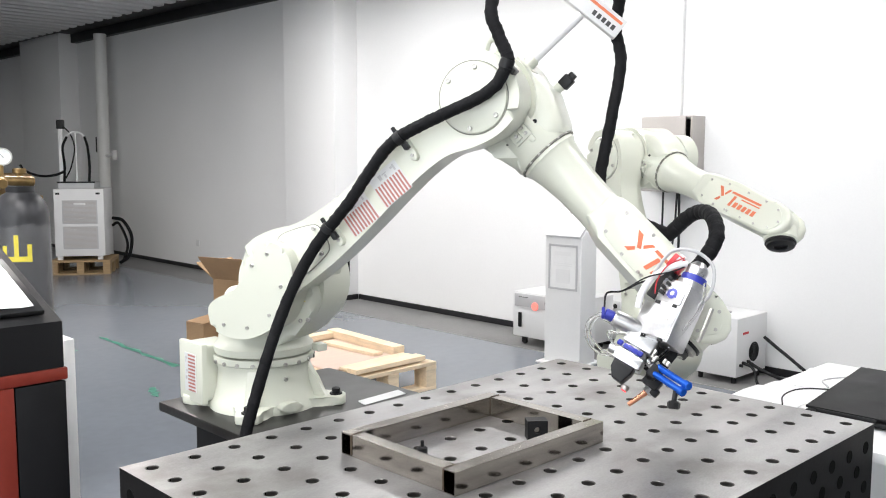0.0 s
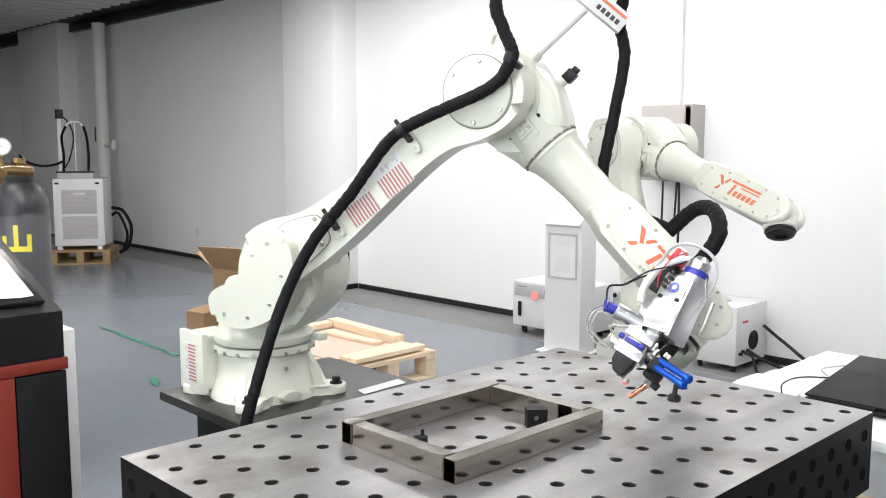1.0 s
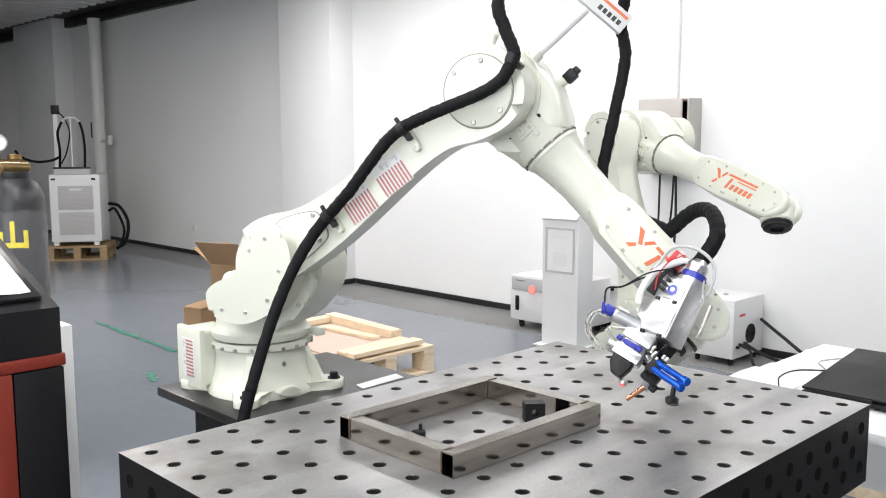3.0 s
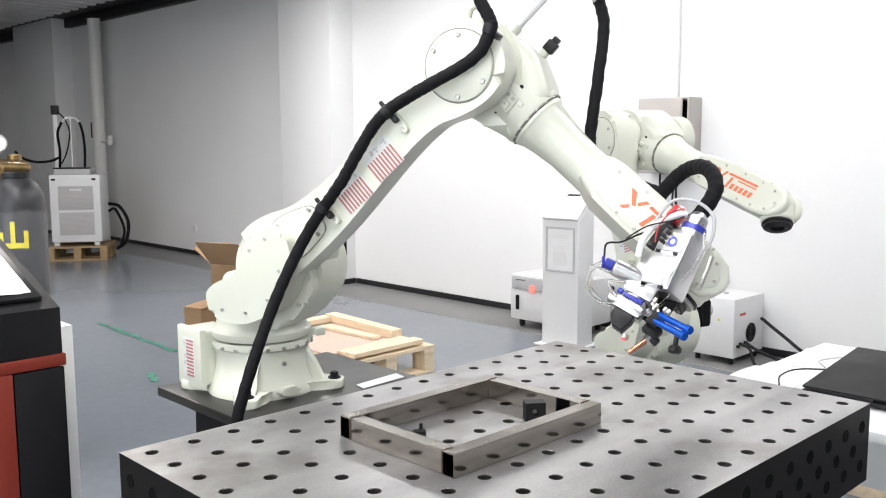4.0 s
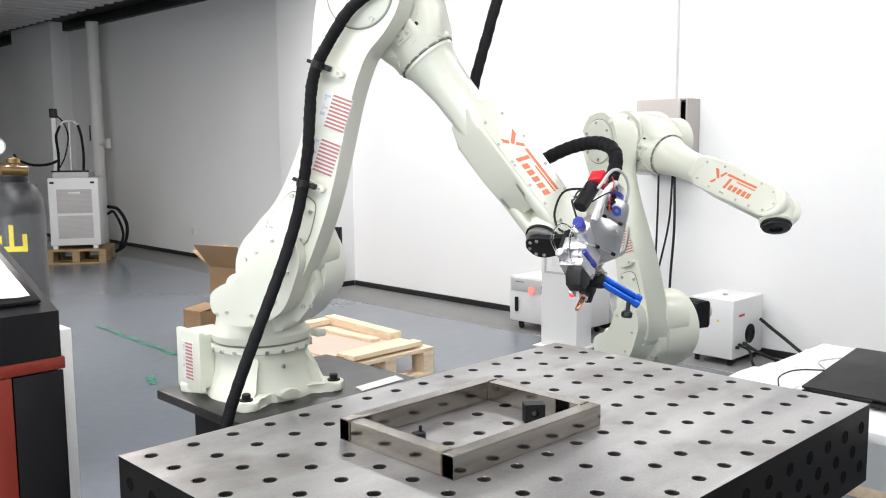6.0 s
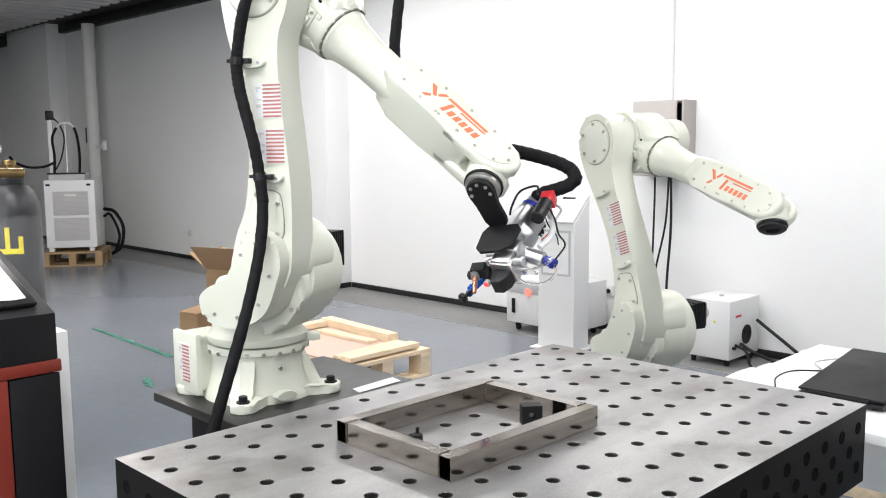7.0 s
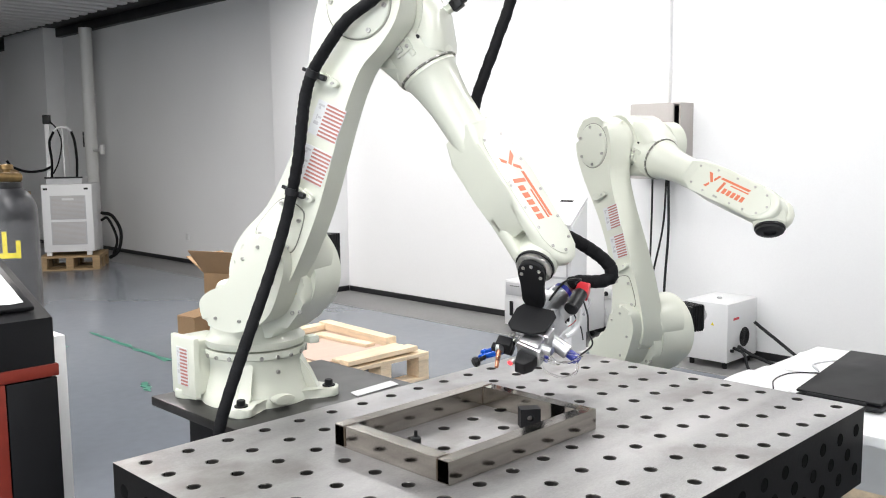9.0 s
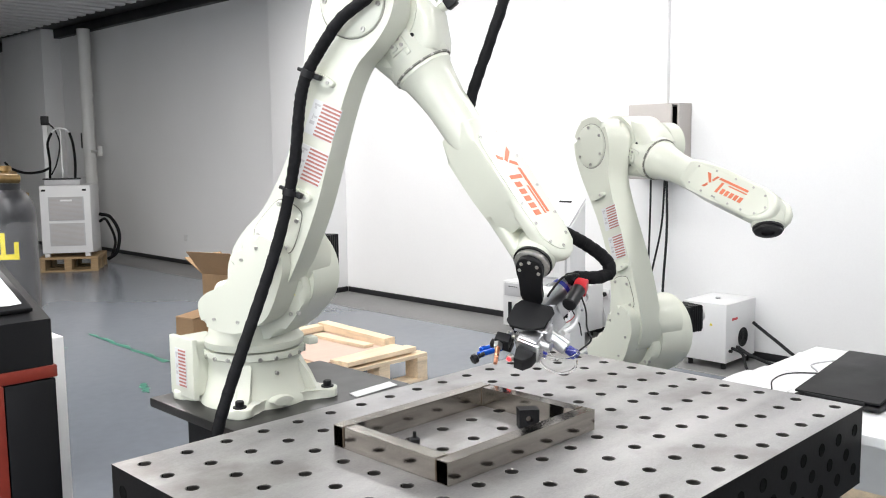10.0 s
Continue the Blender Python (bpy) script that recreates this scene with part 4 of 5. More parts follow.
def build_robot(at, label, group, base_turn=0, clips=True):
    th = thing("industrial_robot", at, label, "robot", group)
    # --- fixed base ---
    bm = B()
    m0 = Matrix.Translation((0, 0, -LOW))
    lathe(bm, [(0, 0.0), (0.170, 0.0), (0.168, 0.018), (0.160, 0.030), (0.146, 0.080), (0.142, 0.120), (0.146, 0.140), (0.156, 0.146), (0.156, 0.166), (0, 0.166)], m0, 48)
    bt = pose(0, 0, 0, 0, 0, base_turn)
    base = part("base", bm, IVORY, th, "ivory cast base with four bolted feet")
    for sx in (-1, 1):
        for sy in (-1, 1):
            a = math.atan2(sy, sx)
            # a foot with a rib that runs up the cone
            mm = bt @ m0 @ rot("Z", a)
            fb = B()
            prism(fb, blob([(0.10, -0.075), (0.19, -0.042), (0.246, -0.034), (0.256, 0), (0.246, 0.034), (0.19, 0.042), (0.10, 0.075)], 4), 0.0, 0.028, "z", 0.006, mm)
            prism(fb, [(0.10, 0.01), (0.212, 0.01), (0.190, 0.036), (0.165, 0.075), (0.142, 0.135), (0.10, 0.135)], -0.020, 0.020, "y", 0.007, mm)
            part("foot", fb, IVORY, base)
            p = bt @ rot("Z", a) @ Vector((0.226, 0.0, 0.028 - LOW))
            hb = B()
            lathe(hb, [(0, 0), (0.020, 0), (0.020, 0.004), (0.013, 0.004), (0.013, 0.018), (0.011, 0.020), (0, 0.020)], Matrix.Translation(p), 6 * 3)
            part("anchor_bolt", hb, BLACK, base, "black anchor bolt")
    # cable box at the back
    bm = B()
    prism(bm, [(-0.180, 0.055), (-0.180, 0.185), (-0.06, 0.185), (-0.06, 0.055)], 0.02 - LOW, 0.195 - LOW, "z", 0.012, bt)
    prism(bm, [(-0.187, 0.05), (-0.187, 0.19), (-0.170, 0.19), (-0.170, 0.05)], 0.012 - LOW, 0.202 - LOW, "z", 0.005, bt)
    part("cable_box", bm, IVORY, base)
    mm = bt @ Matrix.Translation((-0.188, 0.12, 0)) @ rot("Z", radians(-90))
    sticker(base, -0.035, 0.030, 0.045 - LOW, 0.165 - LOW, 0.0, 11, mm)
    ring = [2 * math.pi * (k + 0.5) / 20 for k in range(20)]
    bolts(base, ring, lambda a: Matrix.Translation((0.156 * math.cos(a), 0.156 * math.sin(a), 0.150 - LOW)) @ rot("Z", a) @ rot("Y", radians(90)))
    bolts(base, [0.5, 1.9], lambda a: bt @ Matrix.Translation((0.149 * math.cos(a - 2.2), 0.149 * math.sin(a - 2.2), 0.08)) @ rot("Z", a - 2.2) @ rot("Y", radians(90)))
    pt = bt @ Vector((-0.02, -0.17, 0.02 - LOW))
    part("eye_plate", prism(B(), blob([(-0.035, 0), (-0.03, 0.012), (0, 0.018), (0.03, 0.012), (0.035, 0), (0, -0.012)], 4), -0.012, 0.02, "y", 0.003, Matrix.Translation(pt)), IVORY, base)

    # --- turning column ---
    bm = B()
    lathe(bm, [(0, 0.148), (0.150, 0.148), (0.154, 0.156), (0.154, 0.170), (0.140, 0.185), (0.135, 0.215), (0.12, 0.26), (0, 0.26)], Matrix.Identity(4), 48)
    # inner bridge between the two cheeks
    prism(bm, blob([(-0.06, 0.19), (0.12, 0.19), (0.20, 0.25), (0.24, 0.33), (0.20, 0.42), (0.10, 0.40), (0.0, 0.33), (-0.09, 0.27)]), -0.10, 0.09, "y", 0.02)
    prism(bm, circle(0.100, 0.366, 0.150, 48), -0.056, 0.05, "y", 0.012, segs=3)
    # far cheek: the round gear housing
    prism(bm, circle(0.090, 0.368, 0.158, 48), 0.045, 0.112, "y", 0.028, segs=4)
    lathe(bm, [(0, 0.05), (0.085, 0.05), (0.098, 0.035), (0.104, 0), (0, 0)], Matrix.Translation((0.105, 0.108, 0.385)) @ rot("X", radians(-90)), 40)
    turret = part("turret", bm, IVORY, th)
    bm = B()
    prism(bm, blob([(-0.048, 0.285), (-0.030, 0.245), (0.03, 0.225), (0.10, 0.230), (0.180, 0.275), (0.225, 0.37), (0.237, 0.43), (0.215, 0.487), (0.155, 0.510), (0.100, 0.482), (0.075, 0.415), (0.040, 0.365), (-0.015, 0.340), (-0.045, 0.315)], 6), -0.212, -0.10, "y", 0.015, segs=4)
    cheek = part("side_cover", bm, IVORY, turret)
    bolts(cheek, [(0.005, 0.262), (0.085, 0.258), (0.160, 0.300), (0.200, 0.385), (0.156, 0.475), (0.105, 0.440)], lambda s: Matrix.Translation((s[0], -0.2115 if s[1] < 0.40 or s[1] > 0.47 else -0.2115, s[1])) @ rot("X", radians(90)) @ Matrix.Scale(0.85, 4))
    bm = B()
    rod(bm, (-0.020, -0.208, 0.284), (-0.020, -0.10, 0.284), 0.040, bevel=0.012, seg=28)
    rod(bm, (0.026, -0.198, 0.336), (0.026, -0.10, 0.336), 0.037, bevel=0.012, seg=28)
    part("motor_cover", bm, IVORY, turret)
    bm = B()
    box(bm, (0.085, 0.155, 0.365), (0.185, 0.235, 0.47), 0.006)
    for k in range(5):
        box(bm, (0.080, 0.165 + 0.013 * k, 0.36), (0.190, 0.170 + 0.013 * k, 0.475), 0.001, segs=1)
    part("motor", bm, PLASTIC, turret, "black finned servo motor")
    bm = B()
    rod(bm, (0.135, 0.235, 0.42), (0.135, 0.27, 0.42), 0.030, bevel=0.004)
    part("motor_plug", bm, GREY, turret)
    bolts(turret, [(0.205, 0.268), (0.230, 0.272)], lambda s: Matrix.Translation((s[0] - 0.01, -0.098, s[1])) @ rot("X", radians(90)))
    bolts(turret, [2 * math.pi * k / 18 for k in range(18)], lambda a: Matrix.Translation((0.090 + 0.136 * math.cos(a), 0.0445, 0.368 + 0.136 * math.sin(a))) @ rot("X", radians(90)))
    # small clamp block over the seam
    part("stop_block", box(B(), (0.105, -0.155, 0.150), (0.140, -0.115, 0.174), 0.005, rot("Z", radians(60))), IVORY, turret)

    # --- lower arm ---
    bm = B()
    side = [(0.062, -0.090), (0.092, -0.03), (0.100, 0.10), (0.098, 0.22), (0.084, 0.36), (0.073, 0.46), (0.068, 0.55), (0.074, 0.625), (0.100, 0.69), (0.116, 0.765),
            (0.104, 0.832), (0.060, 0.876), (0.0, 0.890), (-0.060, 0.876), (-0.104, 0.830), (-0.117, 0.765), (-0.112, 0.70), (-0.098, 0.63), (-0.076, 0.55), (-0.052, 0.45),
            (-0.038, 0.34), (-0.042, 0.24), (-0.058, 0.14), (-0.092, 0.06), (-0.108, -0.01), (-0.095, -0.075), (-0.03, -0.115), (0.03, -0.115)]
    prism(bm, blob(side, 4), -0.165, -0.058, "y", 0.030, segs=5)
    lathe(bm, [(0, 0), (0.106, 0), (0.112, 0.01), (0.112, 0.04), (0, 0.04)], Matrix.Translation((0, -0.075, 0.77)) @ rot("X", radians(-90)), 44)
    lathe(bm, [(0, 0), (0.096, 0), (0.104, 0.012), (0.104, 0.12), (0, 0.12)], Matrix.Translation((0, -0.07, 0.0)) @ rot("X", radians(-90)), 44)
    arm = part("lower_arm", bm, IVORY, th)
    bm = B()
    lathe(bm, [(0, 0.010), (0.084, 0.010), (0.091, 0.007), (0.094, 0.0), (0.094, -0.02), (0, -0.02)], Matrix.Translation((0, -0.164, 0.768)) @ rot("X", radians(90)), 48)
    cap = part("elbow_cap", bm, IVORY, arm)
    bm = B()
    lathe(bm, [(0.0935, 0.0006), (0.0962, 0.0008), (0.0962, -0.004), (0.0935, -0.004)], Matrix.Translation((0, -0.1645, 0.768)) @ rot("X", radians(90)), 48)
    part("seal_ring", bm, SEAM, arm)
    bolts(cap, [0.3, 1.35, 2.4, 3.45, 4.5, 5.55], lambda a: Matrix.Translation((0.079 * math.cos(a), -0.1745, 0.768 + 0.079 * math.sin(a))) @ rot("X", radians(90)))
    sticker(arm, -0.014, 0.078, 0.395, 0.492, -0.1655, 9)
    sticker(arm, -0.008, 0.084, 0.268, 0.365, -0.1655, 9)
    # access cover near the shoulder
    pts = blob([(-0.055, 0.055), (-0.03, 0.035), (0.05, 0.05), (0.075, 0.075), (0.07, 0.165), (0.05, 0.19), (-0.005, 0.195), (-0.03, 0.17), (-0.06, 0.09)], 5)
    part("cover_seal", prism(B(), pts, -0.1665, -0.16, "y", 0.0), SEAM, arm)
    inner = [(0.005 + (a - 0.005) * 0.965, 0.115 + (b - 0.115) * 0.965) for a, b in pts]
    cover = part("access_cover", prism(B(), inner, -0.169, -0.16, "y", 0.002), IVORY, arm)
    bolts(cover, [(0.058, 0.155), (0.052, 0.068), (-0.042, 0.068), (-0.012, 0.178)], lambda s: Matrix.Translation((s[0], -0.1695, s[1])) @ rot("X", radians(90)))
    for zz, xx in ((0.548, 0.004), (0.228, 0.052)):
        bm = B()
        prism(bm, blob([(-0.045, -0.012), (0.0, -0.013), (0.022, -0.009), (0.028, 0), (0.022, 0.009), (0.0, 0.013), (-0.045, 0.012)], 4), -0.183, -0.160, "y", 0.004, Matrix.Translation((xx, 0, zz)))
        boss = part("hose_boss", bm, IVORY, arm)
        bolts(boss, [(xx + 0.012, zz)], lambda s: Matrix.Translation((s[0], -0.1835, s[1])) @ rot("X", radians(90)) @ Matrix.Scale(0.7, 4))
    bm = B()
    tube(bm, [(-0.088, -0.11, 0.848), (-0.106, -0.11, 0.882), (-0.080, -0.11, 0.908), (-0.055, -0.11, 0.872)], 0.011, 10, 6)
    part("lifting_eye", bm, IVORY, arm)
    # warning triangle
    bm = B()
    prism(bm, [(-0.02, 0.0), (0.02, 0.0), (0.0, 0.035)], -0.1010, -0.0985, "y", 0.0, Matrix.Translation((0.192, 0, 0.325)))
    tri = part("warning_triangle", bm, YELLOW, turret, "yellow warning triangle sticker")
    bm = B()
    prism(bm, [(-0.006, 0.006), (0.006, 0.006), (0.0, 0.022)], -0.1020, -0.1009, "y", 0.0, Matrix.Translation((0.192, 0, 0.325)))
    part("warning_mark", bm, INK, tri)

    # --- elbow ---
    bm = B()
    prism(bm, circle(0, 0, 0.128, 44), -0.034, 0.150, "y", 0.030, segs=4)
    head = [(-0.050, -0.095), (0.03, -0.125), (0.12, -0.100), (0.180, -0.086), (0.198, -0.078), (0.198, 0.080), (0.175, 0.098), (0.100, 0.132), (0.0, 0.126), (-0.050, 0.095)]
    prism(bm, head, -0.030, 0.135, "y", 0.038, segs=4)
    lathe(bm, [(0, 0.09), (0.094, 0.09), (0.094, 0.190), (0.088, 0.200), (0, 0.200)], Matrix.Translation((0, DY, 0)) @ rot("Y", radians(90)), 40)
    lathe(bm, [(0, 0), (0.09, 0), (0.10, -0.01), (0.10, -0.08), (0, -0.08)], Matrix.Translation((0, 0.20, 0)) @ rot("X", radians(90)), 36)
    elbow = part("elbow", bm, IVORY, th)
    bm = B()
    lathe(bm, [(0.08, 0.1990), (0.0900, 0.1990), (0.0900, 0.2035), (0.08, 0.2035)], Matrix.Translation((0, DY, 0)) @ rot("Y", radians(90)), 40)
    part("seal_ring", bm, SEAM, elbow)
    bolts(elbow, [2 * math.pi * k / 16 for k in range(16)], lambda a: Matrix.Translation((0.2005, DY + 0.086 * math.cos(a), 0.086 * math.sin(a))) @ rot("Y", radians(90)) @ Matrix.Scale(0.8, 4))
    for px, pz in ((0.128, 0.049), (0.118, -0.046)):
        part("plug", rod(B(), (px, -0.0285, pz), (px, -0.0335, pz), 0.006, seg=12), PLASTIC, elbow)
    bm = B()
    box(bm, (0.108, -0.052, -0.030), (0.150, -0.026, 0.026), 0.005)
    box(bm, (0.114, -0.060, -0.020), (0.142, -0.048, 0.000), 0.003)
    box(bm, (0.142, -0.048, 0.008), (0.168, -0.030, 0.024), 0.003)
    valve = part("connector_block", bm, IVORY, elbow)
    bolts(valve, [(0.118, 0.014), (0.137, 0.014), (0.128, -0.010)], lambda s: Matrix.Translation((s[0], -0.0525 if s[1] > 0.01 else -0.0605, s[1])) @ rot("X", radians(90)) @ Matrix.Scale(0.8, 4))
    if clips:
        bm = B()
        rod(bm, (0.080, 0.088, 0.120), (0.084, 0.088, 0.150), 0.014, bevel=0.002)
        part("nipple", bm, IVORY, elbow)
        bm = B()
        box(bm, (0.070, 0.074, 0.148), (0.102, 0.102, 0.182), 0.004)
        box(bm, (0.076, 0.078, 0.180), (0.096, 0.098, 0.196), 0.003)
        part("cable_plug", bm, PLASTIC, elbow, "black cable plug")

    # --- forearm ---
    bm = B()
    lathe(bm, [(0, 0.2045), (0.084, 0.2045), (0.084, 0.214), (0.078, 0.222), (0.070, 0.26), (0.062, 0.32), (0.060, 0.40), (0.062, 0.47), (0, 0.47)], rot("Y", radians(90)), 40)
    solid = [(0.405, -0.044), (0.440, -0.058), (0.47, -0.063), (0.60, -0.064), (0.70, -0.064), (0.735, -0.045), (0.742, 0.020), (0.76, 0.044), (0.800, 0.052), (0.800, 0.067), (0.60, 0.068), (0.47, 0.067), (0.435, 0.060), (0.405, 0.044)]
    prism(bm, solid, -0.0655, 0.0655, "y", 0.016, segs=4)
    cheek_line = [(0.66, -0.064), (0.80, -0.064), (0.842, -0.052), (0.870, -0.024), (0.878, 0.004), (0.870, 0.032), (0.842, 0.058), (0.80, 0.067), (0.66, 0.068)]
    prism(bm, cheek_line, -0.066, -0.026, "y", 0.013, segs=4)
    prism(bm, cheek_line, 0.026, 0.066, "y", 0.013, segs=4)
    fore = part("forearm", bm, IVORY, th)
    # raised oval lid on the writing side
    lid = blob([(0.452, 0.0), (0.462, 0.036), (0.50, 0.052), (0.62, 0.055), (0.74, 0.055), (0.81, 0.048), (0.852, 0.0), (0.81, -0.047), (0.74, -0.054), (0.62, -0.054), (0.50, -0.050), (0.462, -0.036)], 6)
    lidob = part("forearm_cover", prism(B(), lid, -0.0685, -0.060, "y", 0.0015), IVORY, fore)
    spots = [(0.471, -0.037), (0.543, -0.047), (0.605, -0.047), (0.617, -0.047), (0.687, -0.047), (0.753, -0.045), (0.815, -0.036), (0.842, 0.0), (0.815, 0.038), (0.471, 0.036), (0.56, 0.048), (0.66, 0.049), (0.75, 0.048)]
    bolts(lidob, spots, lambda s: Matrix.Translation((s[0], -0.0680, s[1])) @ rot("X", radians(90)) @ Matrix.Scale(0.72, 4))
    # orange company mark as plain slanted shapes
    def bar(x0, x1, z0, z1, lean):
        part("mark_shape", prism(B(), [(x0, z0), (x1, z0), (x1 + lean, z1), (x0 + lean, z1)], -0.0697, -0.0683, "y"), ORANGE, lidob, "orange printed mark")
    def wedge(pts):
        part("mark_shape", prism(B(), pts, -0.0697, -0.0683, "y"), ORANGE, lidob, "orange printed mark")
    wedge([(0.524, 0.030), (0.542, 0.030), (0.566, -0.001), (0.556, -0.006)])
    wedge([(0.532, -0.028), (0.546, -0.028), (0.556, -0.014), (0.550, -0.007)])
    wedge([(0.563, 0.010), (0.570, 0.004), (0.588, 0.030), (0.577, 0.030)])
    bar(0.592, 0.738, 0.021, 0.030, 0.004)
    bar(0.603, 0.615, -0.028, 0.016, 0.009)
    bar(0.648, 0.740, 0.011, 0.016, 0.002)
    for k in range(5):
        bar(0.626 + 0.023 * k, 0.642 + 0.023 * k, -0.026, -0.004, 0.004)

    # --- wrist ---
    bm = B()
    lathe(bm, [(0, -0.062), (0.058, -0.062), (0.060, -0.055), (0.060, 0.055), (0.058, 0.062), (0, 0.062)], rot("X", radians(90)), 36)
    lathe(bm, [(0, 0.0), (0.058, 0.0), (0.058, 0.060), (0.052, 0.068), (0, 0.068)], rot("Y", radians(90)), 36)
    wrist = part("wrist", bm, IVORY, th)
    bm = B()
    lathe(bm, [(0, 0.066), (0.053, 0.066), (0.055, 0.070), (0.055, 0.076), (0, 0.076)], rot("Y", radians(90)), 36)
    part("wrist_seal", bm, PLASTIC, wrist)
    bm = B()
    lathe(bm, [(0, 0.074), (0.050, 0.074), (0.050, 0.086), (0.044, 0.090), (0.025, 0.090), (0.024, 0.082), (0, 0.082)], rot("Y", radians(90)), 36)
    flange = part("flange", bm, BOLT if clips else PLASTIC, th)
    return th, (turret, arm, elbow, fore, wrist, flange)


ROBOT_Z = 0.85 - 0.0886
JOINTS = [
    (0.0, (-66.2, 52.1, -6.2, -20.9, 83.8, 372.8)),
    (0.5, (-65.9, 52.9, -6.7, -21.6, 84.6, 373.5)),
    (1.0, (-65.9, 53.3, -6.8, -21.6, 84.4, 373.6)),
    (1.5, (-65.8, 53.7, -7.0, -21.6, 84.3, 373.8)),
    (2.0, (-65.6, 54.1, -7.0, -21.5, 84.0, 373.9)),
    (2.7, (-65.7, 54.6, -7.2, -21.6, 83.9, 373.9)),
    (3.5, (-65.8, 54.4, -7.1, -21.8, 84.0, 373.9)),
    (3.8, (-65.9, 52.3, -6.3, -23.0, 85.1, 373.6)),
    (4.0, (-65.8, 48.4, -5.6, -23.4, 87.4, 372.6)),
    (4.5, (-65.8, 45.5, -5.6, -22.9, 90.8, 369.8)),
    (5.0, (-64.1, 42.9, 0.5, -27.5, 87.7, 366.4)),
    (5.5, (-60.4, 35.1, 16.1, -38.7, 81.8, 353.1)),
    (5.7, (-59.3, 30.1, 24.5, -45.3, 75.0, 349.8)),
    (6.8, (-68.0, -1.2, 42.5, -61.3, 62.5, 231.0)),
    (7.0, (-68.8, -0.2, 40.2, -59.9, 64.0, 220.7)),
    (7.2, (-68.8, 0.8, 38.5, -57.6, 66.6, 210.0)),
    (7.5, (-68.6, 2.3, 36.8, -56.1, 68.0, 207.2)),
    (8.0, (-70.3, 6.0, 35.7, -57.3, 64.4, 208.6)),
    (8.5, (-66.1, 22.2, 32.7, -62.8, 65.3, 218.0)),
    (9.0, (-65.9, 24.2, 31.9, -63.9, 65.1, 219.4)),
    (9.5, (-65.7, 23.7, 32.0, -63.7, 65.5, 219.0)),
    (10.0, (-65.8, 23.1, 32.1, -63.9, 65.3, 219.0)),
]


def joints_at(t):
    """Joint angles at t: monotone cubic between the rows."""
    ts = [r[0] for r in JOINTS]
    i = max(0, min(len(ts) - 2, sum(1 for a in ts if a <= t) - 1))
    h = ts[i + 1] - ts[i]
    s = min(1, max(0, (t - ts[i]) / h))
    out = []
    for k in range(6):
        v = [r[1][k] for r in JOINTS]
        def slope(j):
            if j <= 0 or j >= len(ts) - 1:
                return 0.0
            a, b = (v[j] - v[j - 1]) / (ts[j] - ts[j - 1]), (v[j + 1] - v[j]) / (ts[j + 1] - ts[j])
            return 0.0 if a * b <= 0 else 2 * a * b / (a + b)
        m0, m1 = slope(i) * h, slope(i + 1) * h
        out.append((2 * s ** 3 - 3 * s * s + 1) * v[i] + (s ** 3 - 2 * s * s + s) * m0 + (-2 * s ** 3 + 3 * s * s) * v[i + 1] + (s ** 3 - s * s) * m1)
    return out


ROBOT_AT = pose(0.729, 0.565, ROBOT_Z)
robot, robot_links = build_robot(ROBOT_AT, "ivory six-axis welding robot bolted to a black steel plate", "robots")
robot_two, links_two = build_robot(pose(2.514, 0.337, 0.348), "ivory six-axis robot without a tool behind the table", "robots", 20, False)
for ob, m in zip(links_two, links((-106.1, -18.19, 35.92, -26.0, 51.7, 0.0))):
    ob.matrix_basis = m


def pedestal(m, w, d, top, label):
    """A steel column with a thick plate above and one below."""
    th = thing("robot_pedestal", m, label, "pedestal", "pedestals")
    part("top_plate", box(B(), (-w, -d, top - 0.03), (w, d, top), 0.005), PLATE, th, "thick dark steel plate")
    part("column", box(B(), (-w + 0.08, -d + 0.08, 0.025), (w - 0.08, d - 0.08, top - 0.03), 0.008), BLACK, th)
    part("foot_plate", box(B(), (-w, -d, 0.0), (w, d, 0.025), 0.004), BLACK, th)
    return th


PLATE_TOP = ROBOT_Z - LOW
th = thing("robot_pedestal", pose(0, 0, 0), "black steel pedestal with a thick plate under the robot", "pedestal", "pedestals")
part("top_plate", box(B(), (0.488, 0.03, PLATE_TOP - 0.03), (1.16, 0.80, PLATE_TOP), 0.005), PLATE, th, "thick dark oiled steel plate")
part("column", box(B(), (0.560, 0.12, 0.025), (1.08, 0.70, PLATE_TOP - 0.03), 0.008), BLACK, th)
part("foot_plate", box(B(), (0.488, 0.03, 0.0), (1.16, 0.80, 0.025), 0.004), BLACK, th)
pedestal(pose(2.514, 0.337, 0), 0.30, 0.30, 0.348 - LOW, "black steel pedestal under the robot without a tool")

# ---- support pole of the hose, on the robot's elbow ----
elbow = robot_links[2]
bm = B()
rod(bm, (-0.012, 0.036, 0.120), (-0.021, 0.098, 0.315), 0.0135, bevel=0.002)
part("hose_pole", bm, WHITE, elbow, "white plastic pole")
bm = B()
rod(bm, (-0.010, 0.030, 0.110), (-0.0135, 0.044, 0.150), 0.019, bevel=0.003)
box(bm, (-0.045, 0.012, 0.118), (0.020, 0.062, 0.130), 0.004)
part("pole_socket", bm, IVORY, elbow)
sx = Vector((0.95, 0.27, 0.10)).normalized()
sy = Vector((-0.14, 0.33, 0.93)).cross(sx).normalized()
sz = sx.cross(sy)
sign_at = Matrix.Translation((-0.014, 0.110, 0.350)) @ Matrix((sx, sy, sz)).transposed().to_4x4()
bm = B()
box(bm, (-0.100, -0.004, -0.029), (0.100, 0.020, 0.029), 0.003, sign_at)
holder = part("hose_holder", bm, WHITE, elbow, "white hose holder plate with a printed mark")
bm = B()
